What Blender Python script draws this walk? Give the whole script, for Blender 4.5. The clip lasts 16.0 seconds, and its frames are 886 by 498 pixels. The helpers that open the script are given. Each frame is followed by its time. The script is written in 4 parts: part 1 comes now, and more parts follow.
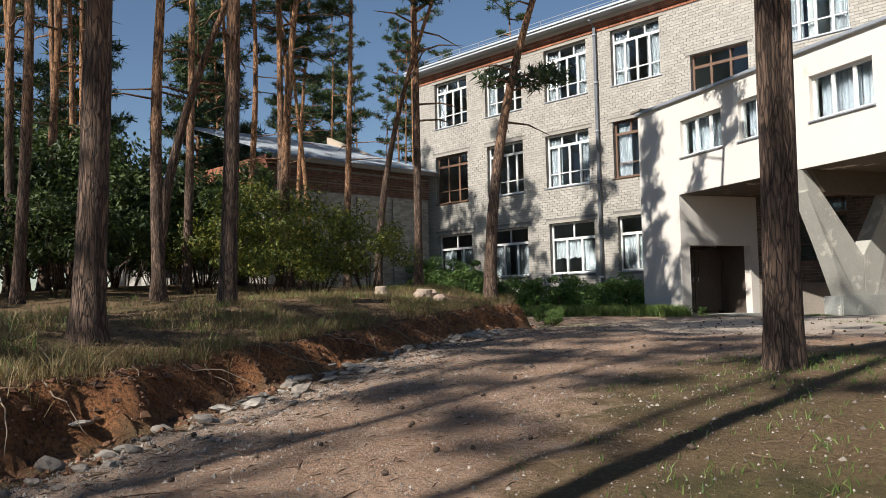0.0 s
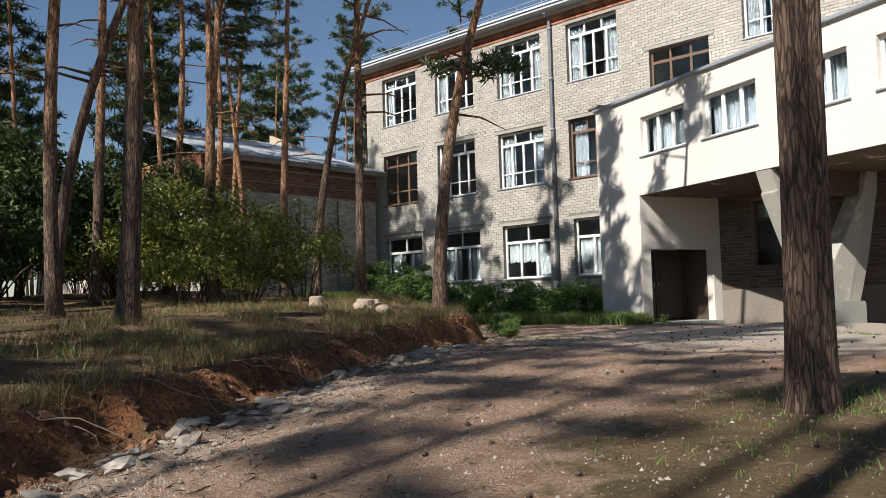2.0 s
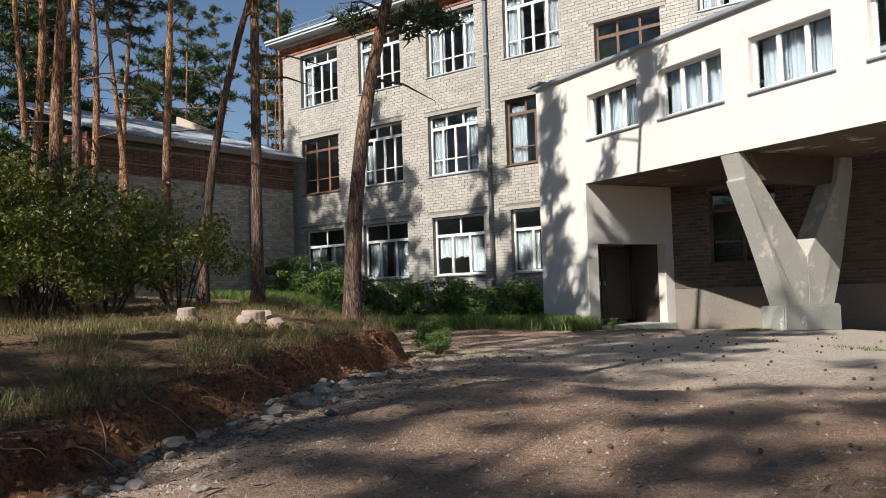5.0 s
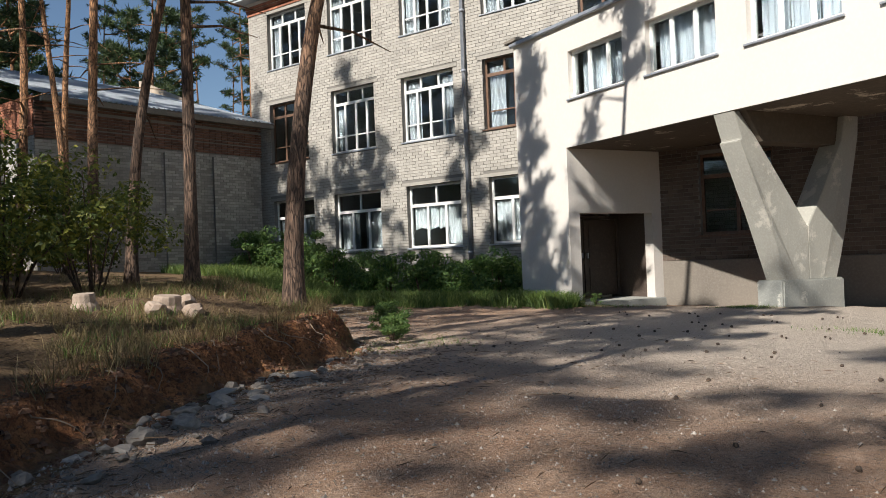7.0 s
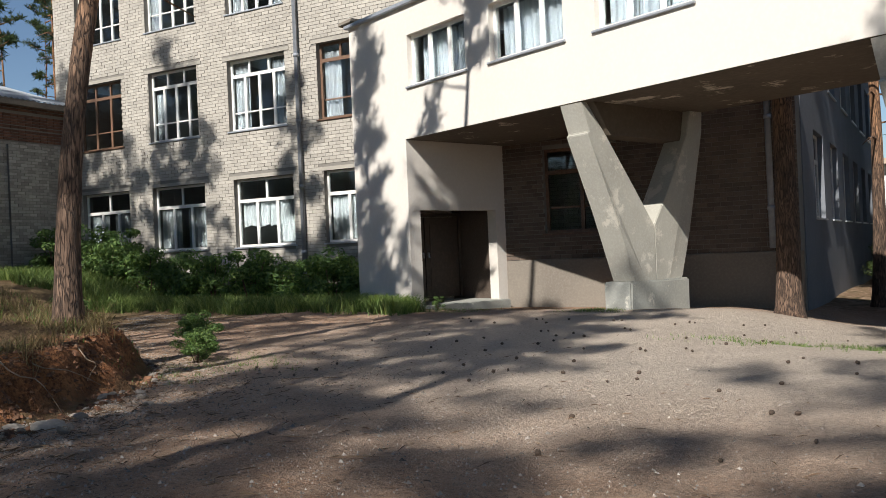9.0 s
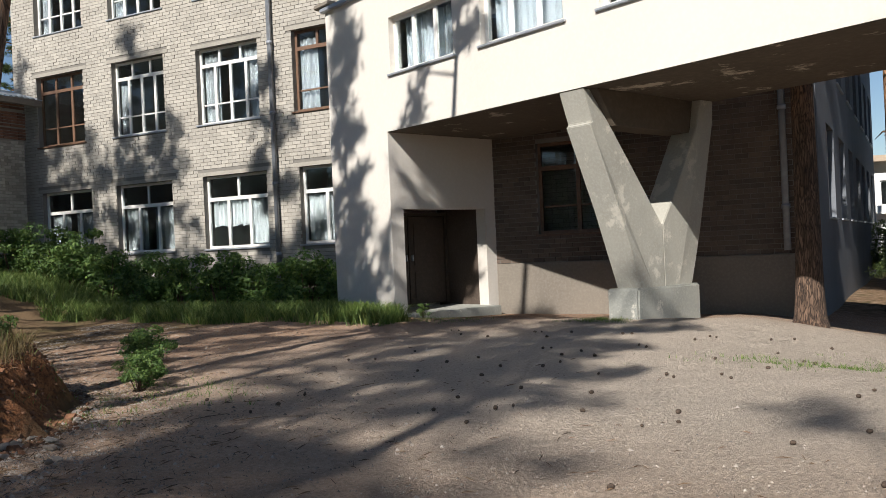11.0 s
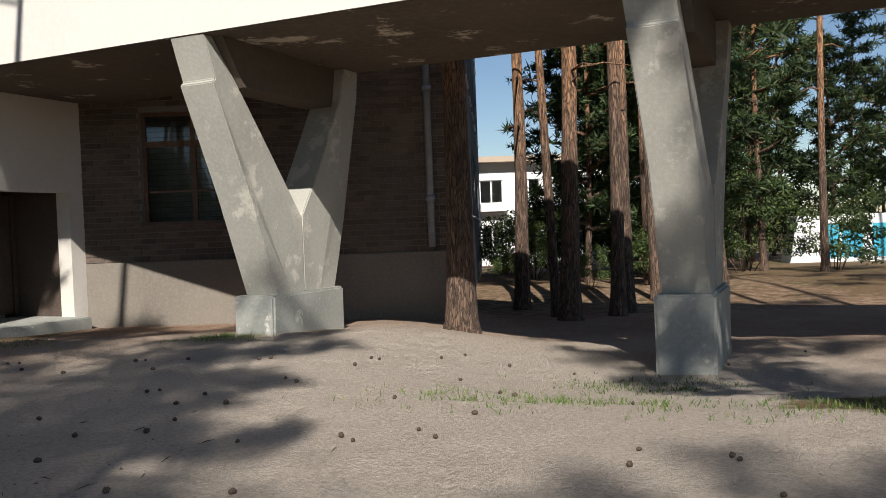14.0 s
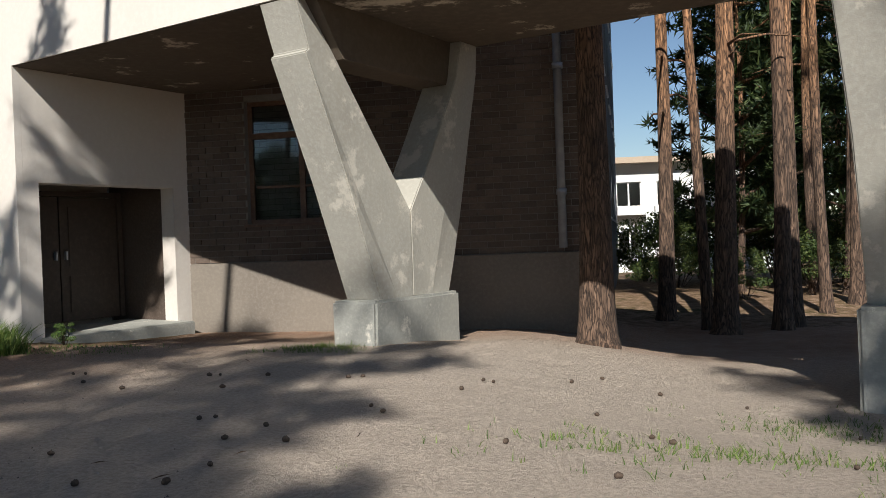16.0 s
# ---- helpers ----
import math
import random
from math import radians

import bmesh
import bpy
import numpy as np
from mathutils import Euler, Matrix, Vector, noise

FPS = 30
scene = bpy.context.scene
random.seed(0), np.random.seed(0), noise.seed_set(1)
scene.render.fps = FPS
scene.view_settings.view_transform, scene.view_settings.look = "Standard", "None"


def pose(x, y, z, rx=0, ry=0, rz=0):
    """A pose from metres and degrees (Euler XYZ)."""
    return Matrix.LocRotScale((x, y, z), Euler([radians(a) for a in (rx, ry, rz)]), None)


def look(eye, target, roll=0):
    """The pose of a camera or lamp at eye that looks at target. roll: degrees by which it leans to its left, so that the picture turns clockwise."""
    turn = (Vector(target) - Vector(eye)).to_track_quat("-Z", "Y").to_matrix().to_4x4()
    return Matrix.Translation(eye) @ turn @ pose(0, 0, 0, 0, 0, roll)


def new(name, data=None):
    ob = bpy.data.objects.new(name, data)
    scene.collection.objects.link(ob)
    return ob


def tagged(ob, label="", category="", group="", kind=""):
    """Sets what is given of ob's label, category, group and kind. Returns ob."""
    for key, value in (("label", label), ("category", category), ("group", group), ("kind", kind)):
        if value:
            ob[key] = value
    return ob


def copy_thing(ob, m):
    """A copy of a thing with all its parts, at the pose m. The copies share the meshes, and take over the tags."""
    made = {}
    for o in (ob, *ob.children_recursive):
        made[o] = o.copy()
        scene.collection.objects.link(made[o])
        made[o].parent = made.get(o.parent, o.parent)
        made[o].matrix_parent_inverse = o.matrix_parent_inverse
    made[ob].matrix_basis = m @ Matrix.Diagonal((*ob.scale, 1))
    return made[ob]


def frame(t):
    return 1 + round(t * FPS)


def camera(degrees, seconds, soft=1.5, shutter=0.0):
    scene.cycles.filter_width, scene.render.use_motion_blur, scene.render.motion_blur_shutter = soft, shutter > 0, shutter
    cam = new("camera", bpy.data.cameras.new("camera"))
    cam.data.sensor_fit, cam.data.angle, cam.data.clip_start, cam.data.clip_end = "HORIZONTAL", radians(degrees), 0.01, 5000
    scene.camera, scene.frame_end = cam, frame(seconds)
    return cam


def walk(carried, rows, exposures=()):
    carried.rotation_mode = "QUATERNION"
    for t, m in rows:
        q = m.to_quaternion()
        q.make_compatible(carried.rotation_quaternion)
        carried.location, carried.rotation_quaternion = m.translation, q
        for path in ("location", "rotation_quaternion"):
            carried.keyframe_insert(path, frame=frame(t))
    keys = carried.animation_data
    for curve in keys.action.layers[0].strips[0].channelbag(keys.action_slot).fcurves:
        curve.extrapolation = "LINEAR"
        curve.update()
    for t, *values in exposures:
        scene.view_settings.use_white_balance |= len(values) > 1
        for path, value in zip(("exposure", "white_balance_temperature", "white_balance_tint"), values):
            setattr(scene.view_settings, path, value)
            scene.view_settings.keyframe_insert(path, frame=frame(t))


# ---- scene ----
cam = camera(55.7, 16.0, 0.85)
PATH = [
    (0, (22.262, -26.507, 0.55), (20.795, -25.153, 0.676), -1.3),
    (0.5, (21.84, -26.127, 0.609), (20.406, -24.739, 0.733), -1.3),
    (1, (21.706, -25.927, 0.605), (20.25, -24.563, 0.746), -1.4),
    (1.5, (21.37, -25.571, 0.631), (19.915, -24.206, 0.773), -1.4),
    (2, (21.068, -25.206, 0.695), (19.682, -23.77, 0.825), -1.6),
    (2.5, (20.742, -24.788, 0.73), (19.452, -23.264, 0.844), -1.6),
    (3, (20.44, -24.398, 0.764), (19.216, -22.82, 0.872), -1.5),
    (3.5, (20.299, -24.096, 0.787), (19.066, -22.527, 0.905), -1.4),
    (4, (19.84, -23.639, 0.836), (18.567, -22.101, 0.954), -1.6),
    (4.2, (19.695, -23.515, 0.875), (18.418, -21.979, 0.985), -1.5),
    (6.3, (18.541, -21.611, 1.032), (17.301, -20.045, 1.127), -2.3),
    (6.5, (18.58, -21.552, 1.047), (17.344, -19.981, 1.115), -2.1),
    (7, (18.417, -21.115, 1.077), (17.166, -19.555, 1.108), -2.2),
    (7.5, (18.208, -20.724, 1.094), (16.995, -19.134, 1.121), -2.2),
    (8, (17.884, -20.249, 1.096), (16.771, -18.588, 1.111), -2.4),
    (8.5, (17.638, -19.866, 1.151), (16.6, -18.157, 1.171), -2.2),
    (9, (17.638, -19.617, 1.168), (16.696, -17.853, 1.175), -2.5),
    (9.2, (17.599, -19.46, 1.186), (16.72, -17.664, 1.187), -2.5),
    (11.3, (16.636, -17.784, 1.255), (15.73, -16.001, 1.257), -2.6),
    (11.5, (16.489, -17.421, 1.248), (15.633, -15.613, 1.249), -2.7),
    (12, (16.315, -17.14, 1.287), (15.654, -15.252, 1.285), -2.6),
    (12.5, (16.155, -16.666, 1.316), (15.701, -14.718, 1.298), -2.4),
    (13, (16.071, -16.369, 1.32), (15.841, -14.382, 1.286), -2.3),
    (13.5, (15.914, -15.949, 1.313), (15.88, -13.95, 1.262), -2.1),
    (14, (15.849, -15.501, 1.271), (15.822, -13.502, 1.221), -2.2),
    (14.5, (15.777, -15.042, 1.243), (15.668, -13.045, 1.208), -2.5),
    (15, (15.802, -14.5, 1.188), (15.633, -12.507, 1.16), -2.3),
    (15.5, (15.799, -14.121, 1.152), (15.543, -12.138, 1.128), -2.3),
    (16, (15.844, -13.771, 1.134), (15.502, -11.8, 1.112), -2.1),
]
walk(cam, [(t, look(eye, target, roll)) for t, eye, target, roll in PATH], [(0, 0.47), (11, 0.43), (16, 0.38)])

# ---- light ----
SUN_EL, SUN_X, SUN_Y = radians(39.7), 0.01, -1.0
world = bpy.data.worlds.new("sky")
scene.world = world
world.use_nodes = True
wn = world.node_tree
sky = wn.nodes.new("ShaderNodeTexSky")
sky.sky_type, sky.sun_disc = "NISHITA", False
sky.dust_density, sky.ozone_density = 0.05, 3.0
sky.sun_elevation, sky.sun_rotation = SUN_EL, math.atan2(SUN_X, SUN_Y)
wn.links.new(sky.outputs[0], wn.nodes["Background"].inputs[0])
wn.nodes["Background"].inputs[1].default_value = 0.065
sun = new("sun", bpy.data.lights.new("sun", "SUN"))
sun.data.energy, sun.data.angle, sun.data.color = 5.0, radians(0.53), (1.0, 0.955, 0.89)
sun.matrix_world = look((SUN_X * 40, SUN_Y * 40, 40 * math.tan(SUN_EL)), (0, 0, 0))


# ---- materials ----
def nodes_of(name):
    m = bpy.data.materials.new(name)
    m.use_nodes = True
    t = m.node_tree
    return m, t, t.nodes["Principled BSDF"]


def add(t, kind, **inputs):
    n = t.nodes.new(kind)
    for k, v in inputs.items():
        n.inputs[k.replace("_", " ")].default_value = v
    return n


def rgb(c):
    return (c[0], c[1], c[2], 1.0)


def mix_in(t, fac, a, b, blend="MIX"):
    n = t.nodes.new("ShaderNodeMix")
    n.data_type, n.blend_type = "RGBA", blend
    for slot, v in ((0, fac), (6, a), (7, b)):
        if isinstance(v, (int, float)):
            n.inputs[slot].default_value = v
        elif isinstance(v, tuple):
            n.inputs[slot].default_value = rgb(v)
        else:
            t.links.new(v, n.inputs[slot])
    return n.outputs[2]


def ramp(t, src, stops):
    n = t.nodes.new("ShaderNodeValToRGB")
    t.links.new(src, n.inputs[0])
    e = n.color_ramp.elements
    while len(e) < len(stops):
        e.new(0.5)
    for el, (p, c) in zip(e, stops):
        el.position = p
        el.color = rgb(c) if isinstance(c, tuple) else (c, c, c, 1)
    return n.outputs[0]


def coords(t, space="Object", scale=(1, 1, 1)):
    """Real-world coordinates, one unit a metre."""
    if space == "World":
        src = t.nodes.new("ShaderNodeNewGeometry").outputs["Position"]
    else:
        src = t.nodes.new("ShaderNodeTexCoord").outputs[space]
    mp = t.nodes.new("ShaderNodeMapping")
    mp.inputs["Scale"].default_value = scale
    t.links.new(src, mp.inputs[0])
    return mp.outputs[0]


def noise_of(t, vec, scale, detail=4.0, rough=0.55):
    n = add(t, "ShaderNodeTexNoise", Scale=scale, Detail=detail, Roughness=rough)
    t.links.new(vec, n.inputs["Vector"])
    return n.outputs[0]


def bump(t, bsdf, height, strength, distance):
    b = add(t, "ShaderNodeBump", Strength=strength, Distance=distance)
    t.links.new(height, b.inputs["Height"])
    t.links.new(b.outputs[0], bsdf.inputs["Normal"])


def surface(name, base, dark, light, rough=0.85, large=0.7, fine=18.0, bump_s=0.3, bump_d=0.01, space="World", per="", spread=0.25, scale=(1, 1, 1), metal=0.0, stain=None):
    """A worn matte surface: broad blotches, fine grain, small relief, and some spread from piece to piece."""
    m, t, b = nodes_of(name)
    v = coords(t, space, scale)
    big, small = noise_of(t, v, large, 5), noise_of(t, v, fine, 6, 0.65)
    col = mix_in(t, ramp(t, big, [(0.32, 0.0), (0.68, 1.0)]), base, dark)
    col = mix_in(t, ramp(t, small, [(0.45, 0.0), (0.75, 0.7)]), col, light)
    if stain:
        col = mix_in(t, ramp(t, noise_of(t, v, stain[1], 7, 0.7), [(stain[2], 0.0), (stain[2] + 0.06, 1.0)]), col, stain[0])
    if per:
        src = t.nodes.new("ShaderNodeObjectInfo").outputs["Random"] if per == "object" else t.nodes.new("ShaderNodeNewGeometry").outputs["Random Per Island"]
        col = mix_in(t, 1.0, col, ramp(t, src, [(0.0, 1.0 - spread), (1.0, 1.0 + spread * 0.35)]), "MULTIPLY")
    t.links.new(col, b.inputs["Base Color"])
    b.inputs["Roughness"].default_value, b.inputs["Metallic"].default_value = rough, metal
    bump(t, b, small, bump_s, bump_d)
    return m


def bark_material():
    """Scots pine: grey-brown plates below, flaking orange above."""
    m, t, b = nodes_of("pine_bark")
    o = coords(t, "Object", (1, 1, 0.15))
    wob = add(t, "ShaderNodeTexNoise", Scale=7.0, Detail=4.0)
    t.links.new(o, wob.inputs["Vector"])
    amp = t.nodes.new("ShaderNodeVectorMath")
    amp.operation = "SCALE"
    amp.inputs["Scale"].default_value = 0.16
    t.links.new(wob.outputs["Color"], amp.inputs[0])
    bent = t.nodes.new("ShaderNodeVectorMath")
    t.links.new(o, bent.inputs[0])
    t.links.new(amp.outputs[0], bent.inputs[1])
    plates = add(t, "ShaderNodeTexVoronoi", Scale=30.0)
    plates.feature = "DISTANCE_TO_EDGE"
    t.links.new(bent.outputs[0], plates.inputs["Vector"])
    tint = add(t, "ShaderNodeTexVoronoi", Scale=30.0)
    t.links.new(bent.outputs[0], tint.inputs["Vector"])
    fine = noise_of(t, o, 22, 6, 0.7)
    low = mix_in(t, fine, (0.05, 0.034, 0.025), (0.27, 0.17, 0.115))
    high = mix_in(t, fine, (0.28, 0.12, 0.05), (0.66, 0.36, 0.18))
    sep = t.nodes.new("ShaderNodeSeparateXYZ")
    t.links.new(t.nodes.new("ShaderNodeTexCoord").outputs["Object"], sep.inputs[0])
    up = t.nodes.new("ShaderNodeMath")
    up.operation = "MULTIPLY_ADD"
    t.links.new(noise_of(t, o, 1.3, 3), up.inputs[0])
    up.inputs[1].default_value = 4.0
    t.links.new(sep.outputs[2], up.inputs[2])
    scaled = t.nodes.new("ShaderNodeMath")
    scaled.operation = "MULTIPLY"
    t.links.new(up.outputs[0], scaled.inputs[0])
    scaled.inputs[1].default_value = 0.1
    col = mix_in(t, ramp(t, scaled.outputs[0], [(0.48, 0.0), (0.85, 1.0)]), low, high)
    ragged = t.nodes.new("ShaderNodeMath")
    ragged.operation = "MULTIPLY_ADD"
    t.links.new(noise_of(t, o, 34, 5, 0.7), ragged.inputs[0])
    ragged.inputs[1].default_value = 0.6
    t.links.new(plates.outputs[0], ragged.inputs[2])
    shade = t.nodes.new("ShaderNodeSeparateColor")
    t.links.new(tint.outputs["Color"], shade.inputs[0])
    col = mix_in(t, 1.0, col, ramp(t, shade.outputs[0], [(0.0, 0.55), (1.0, 1.35)]), "MULTIPLY")
    col = mix_in(t, ramp(t, ragged.outputs[0], [(0.26, 0.92), (0.5, 0.0)]), col, (0.022, 0.015, 0.012))
    t.links.new(col, b.inputs["Base Color"])
    b.inputs["Roughness"].default_value = 0.95
    rel = mix_in(t, 0.5, ramp(t, ragged.outputs[0], [(0.2, 0.0), (0.45, 1.0)]), fine)
    bump(t, b, rel, 1.0, 0.035)
    return m


def leaf_material(name, a, b_, c):
    m, t, b = nodes_of(name)
    isl = t.nodes.new("ShaderNodeNewGeometry").outputs["Random Per Island"]
    col = ramp(t, isl, [(0.0, a), (0.55, b_), (1.0, c)])
    n = noise_of(t, coords(t, "World"), 0.35, 2)
    col = mix_in(t, 1.0, col, ramp(t, n, [(0.3, 0.75), (0.7, 1.2)]), "MULTIPLY")
    t.links.new(col, b.inputs["Base Color"])
    b.inputs["Roughness"].default_value = 0.6
    tr = t.nodes.new("ShaderNodeBsdfTranslucent")
    t.links.new(col, tr.inputs["Color"])
    mx = t.nodes.new("ShaderNodeMixShader")
    mx.inputs[0].default_value = 0.3
    t.links.new(b.outputs[0], mx.inputs[1])
    t.links.new(tr.outputs[0], mx.inputs[2])
    t.links.new(mx.outputs[0], t.nodes["Material Output"].inputs[0])
    return m


def glass_material():
    m, t, b = nodes_of("window_glass")
    b.inputs["Base Color"].default_value = (0.66, 0.73, 0.76, 1)
    b.inputs["Roughness"].default_value = 0.02
    b.inputs["Transmission Weight"].default_value = 1.0
    b.inputs["IOR"].default_value = 1.45
    bump(t, b, noise_of(t, coords(t, "World"), 1.5, 1), 0.05, 0.02)
    return m


def ground_material():
    """Sandy road, needle litter, dry and green turf, bare red soil in the cut bank, by the masks road, soil and turf."""
    m, t, b = nodes_of("ground")
    v = coords(t, "World")

    def mask(name):
        a = t.nodes.new("ShaderNodeAttribute")
        a.attribute_name = name
        return a.outputs["Fac"]

    n1, n2, n3, n4 = noise_of(t, v, 0.55, 5), noise_of(t, v, 4.0, 6, 0.65), noise_of(t, v, 30, 7, 0.75), noise_of(t, v, 110, 4, 0.75)
    sand = mix_in(t, ramp(t, n1, [(0.35, 0.0), (0.65, 1.0)]), (0.43, 0.268, 0.172), (0.31, 0.18, 0.112))
    sand = mix_in(t, ramp(t, n2, [(0.42, 0.0), (0.7, 0.75)]), sand, (0.49, 0.345, 0.245))
    sand = mix_in(t, ramp(t, n3, [(0.48, 0.0), (0.64, 0.9)]), sand, (0.15, 0.108, 0.08))
    sand = mix_in(t, ramp(t, n4, [(0.56, 0.0), (0.66, 0.8)]), sand, (0.60, 0.53, 0.46))
    grey = mix_in(t, ramp(t, n3, [(0.4, 0.0), (0.7, 1.0)]), (0.56, 0.485, 0.405), (0.35, 0.295, 0.24))
    sand = mix_in(t, mask("gravel"), sand, grey)
    litter = mix_in(t, ramp(t, n3, [(0.35, 0.0), (0.7, 1.0)]), (0.12, 0.075, 0.042), (0.30, 0.20, 0.115))
    turf = mix_in(t, ramp(t, n2, [(0.35, 0.0), (0.65, 1.0)]), (0.06, 0.06, 0.022), (0.17, 0.125, 0.06))
    base = mix_in(t, ramp(t, n1, [(0.3, 0.0), (0.5, 0.9)]), turf, litter)
    soil = mix_in(t, ramp(t, n2, [(0.35, 0.0), (0.68, 1.0)]), (0.17, 0.068, 0.03), (0.44, 0.20, 0.085))
    soil = mix_in(t, ramp(t, n3, [(0.46, 0.0), (0.6, 0.85)]), soil, (0.06, 0.032, 0.02))
    soil = mix_in(t, ramp(t, n4, [(0.58, 0.0), (0.68, 0.6)]), soil, (0.5, 0.3, 0.17))
    edge = t.nodes.new("ShaderNodeMath")
    edge.operation = "ADD"
    t.links.new(mask("road"), edge.inputs[0])
    fr = t.nodes.new("ShaderNodeMath")
    fr.operation = "MULTIPLY_ADD"
    t.links.new(n2, fr.inputs[0])
    fr.inputs[1].default_value, fr.inputs[2].default_value = 0.9, -0.45
    t.links.new(fr.outputs[0], edge.inputs[1])
    col = mix_in(t, ramp(t, edge.outputs[0], [(0.38, 0.0), (0.62, 1.0)]), base, sand)
    col = mix_in(t, mask("soil"), col, soil)
    t.links.new(col, b.inputs["Base Color"])
    b.inputs["Roughness"].default_value = 0.95
    b.inputs["Specular IOR Level"].default_value = 0.2
    rel = mix_in(t, 0.45, n2, n3)
    bump(t, b, rel, 1.0, 0.10)
    return m


BARK = bark_material()
NEEDLES = leaf_material("pine_needles", (0.022, 0.045, 0.018), (0.05, 0.085, 0.026), (0.10, 0.13, 0.04))
LEAVES = leaf_material("shrub_leaves", (0.05, 0.075, 0.012), (0.12, 0.15, 0.02), (0.30, 0.28, 0.04))
DARK_LEAVES = leaf_material("weed_leaves", (0.04, 0.085, 0.02), (0.09, 0.17, 0.035), (0.18, 0.26, 0.06))
WOOD_LEAVES = leaf_material("undergrowth_leaves", (0.022, 0.042, 0.012), (0.05, 0.085, 0.018), (0.12, 0.15, 0.035))
GRASS = leaf_material("grass_blades", (0.10, 0.078, 0.03), (0.21, 0.155, 0.065), (0.36, 0.27, 0.13))
GREEN_GRASS = leaf_material("green_grass_blades", (0.06, 0.11, 0.02), (0.12, 0.19, 0.04), (0.24, 0.29, 0.08))
GROUND = ground_material()
GLASS = glass_material()
MORTAR = surface("mortar", (0.23, 0.213, 0.188), (0.17, 0.158, 0.14), (0.29, 0.27, 0.24), fine=40)
SILICATE = surface("silicate_brick", (0.47, 0.435, 0.38), (0.38, 0.35, 0.305), (0.55, 0.515, 0.46), per="island", spread=0.17, fine=30, bump_d=0.006)
SILICATE_PIECE = surface("silicate_brick_piece", (0.47, 0.435, 0.38), (0.38, 0.35, 0.305), (0.55, 0.515, 0.46), per="object", spread=0.17, fine=30, bump_d=0.006)
# Brick browned and darkened to carry the shade under the gallery.
SHADE_BRICK = surface("shade_brick", (0.15, 0.11, 0.085), (0.10, 0.072, 0.055), (0.21, 0.16, 0.125), per="island", spread=0.45, fine=26)
SHADE_BRICK_PIECE = surface("shade_brick_piece", (0.15, 0.11, 0.085), (0.10, 0.072, 0.055), (0.21, 0.16, 0.125), per="object", spread=0.45, fine=26)
ANNEX_BRICK = surface("annex_brick", (0.40, 0.375, 0.33), (0.30, 0.28, 0.245), (0.48, 0.45, 0.40), per="island", spread=0.35, fine=26)
ANNEX_BRICK_PIECE = surface("annex_brick_piece", (0.44, 0.415, 0.365), (0.34, 0.32, 0.28), (0.52, 0.49, 0.44), per="object", spread=0.35, fine=26)
# Darker copy of the red brick: the annex long side's shade as colour.
SHADED_BAND = surface("shaded_band", (0.20, 0.095, 0.06), (0.13, 0.062, 0.042), (0.28, 0.16, 0.11), per="island", spread=0.45, fine=24)
RED_BRICK = surface("red_brick", (0.42, 0.15, 0.075), (0.30, 0.10, 0.055), (0.52, 0.30, 0.2), per="island", spread=0.4, fine=24)
PLASTER = surface("cream_plaster", (0.70, 0.655, 0.595), (0.66, 0.61, 0.55), (0.74, 0.70, 0.64), fine=14, large=0.35, bump_s=0.2, bump_d=0.006, stain=((0.62, 0.54, 0.44), 1.1, 0.68))
SOFFIT = surface("soffit_paint", (0.13, 0.10, 0.073), (0.09, 0.07, 0.05), (0.17, 0.135, 0.10), large=0.5, fine=9, stain=((0.55, 0.48, 0.38), 1.3, 0.585))
# Near the soffit's brown: the beam's shade is put into this colour.
BEAM_SHADE = surface("beam_shade", (0.12, 0.093, 0.068), (0.09, 0.07, 0.05), (0.15, 0.118, 0.088), large=0.8, fine=12)
CONCRETE = surface("patched_concrete", (0.40, 0.385, 0.335), (0.33, 0.315, 0.275), (0.46, 0.45, 0.40), large=0.9, fine=22, stain=((0.55, 0.52, 0.45), 1.7, 0.56), bump_s=0.35)
BASE_CONCRETE = surface("base_concrete", (0.36, 0.36, 0.325), (0.28, 0.285, 0.26), (0.44, 0.43, 0.38), large=1.3, fine=22, stain=((0.60, 0.57, 0.50), 2.6, 0.60), bump_s=0.4)
PLINTH = surface("plinth_render", (0.22, 0.19, 0.155), (0.17, 0.145, 0.12), (0.27, 0.24, 0.2), large=0.8)
LINTEL = surface("lintel_render", (0.37, 0.34, 0.295), (0.29, 0.27, 0.235), (0.44, 0.41, 0.36), large=1.2)
WHITE_FRAME = surface("white_frame_paint", (0.78, 0.77, 0.74), (0.70, 0.69, 0.66), (0.82, 0.81, 0.79), rough=0.4, fine=9, bump_s=0.05, stain=((0.55, 0.52, 0.46), 5.0, 0.72))
BROWN_FRAME = surface("brown_frame_paint", (0.16, 0.085, 0.05), (0.10, 0.055, 0.035), (0.26, 0.16, 0.10), rough=0.6, fine=14)
DOOR_WOOD = surface("old_door_paint", (0.07, 0.05, 0.038), (0.045, 0.032, 0.025), (0.11, 0.082, 0.063), rough=0.6, fine=12)
CURTAIN = surface("curtain", (0.27, 0.28, 0.29), (0.21, 0.22, 0.23), (0.33, 0.335, 0.34), large=2.0, fine=30)
SHEER = surface("sheer_curtain", (0.36, 0.385, 0.41), (0.29, 0.31, 0.335), (0.42, 0.44, 0.46), large=2.0, fine=30)
LACE = surface("lace_curtain", (0.38, 0.39, 0.39), (0.30, 0.31, 0.31), (0.45, 0.455, 0.45), large=2.0, fine=30)
ROOM = surface("room_paint", (0.36, 0.37, 0.35), (0.3, 0.3, 0.29), (0.42, 0.42, 0.4))
ZINC = surface("zinc_sheet", (0.55, 0.58, 0.62), (0.42, 0.45, 0.5), (0.66, 0.69, 0.72), rough=0.42, metal=0.55, bump_s=0.05)
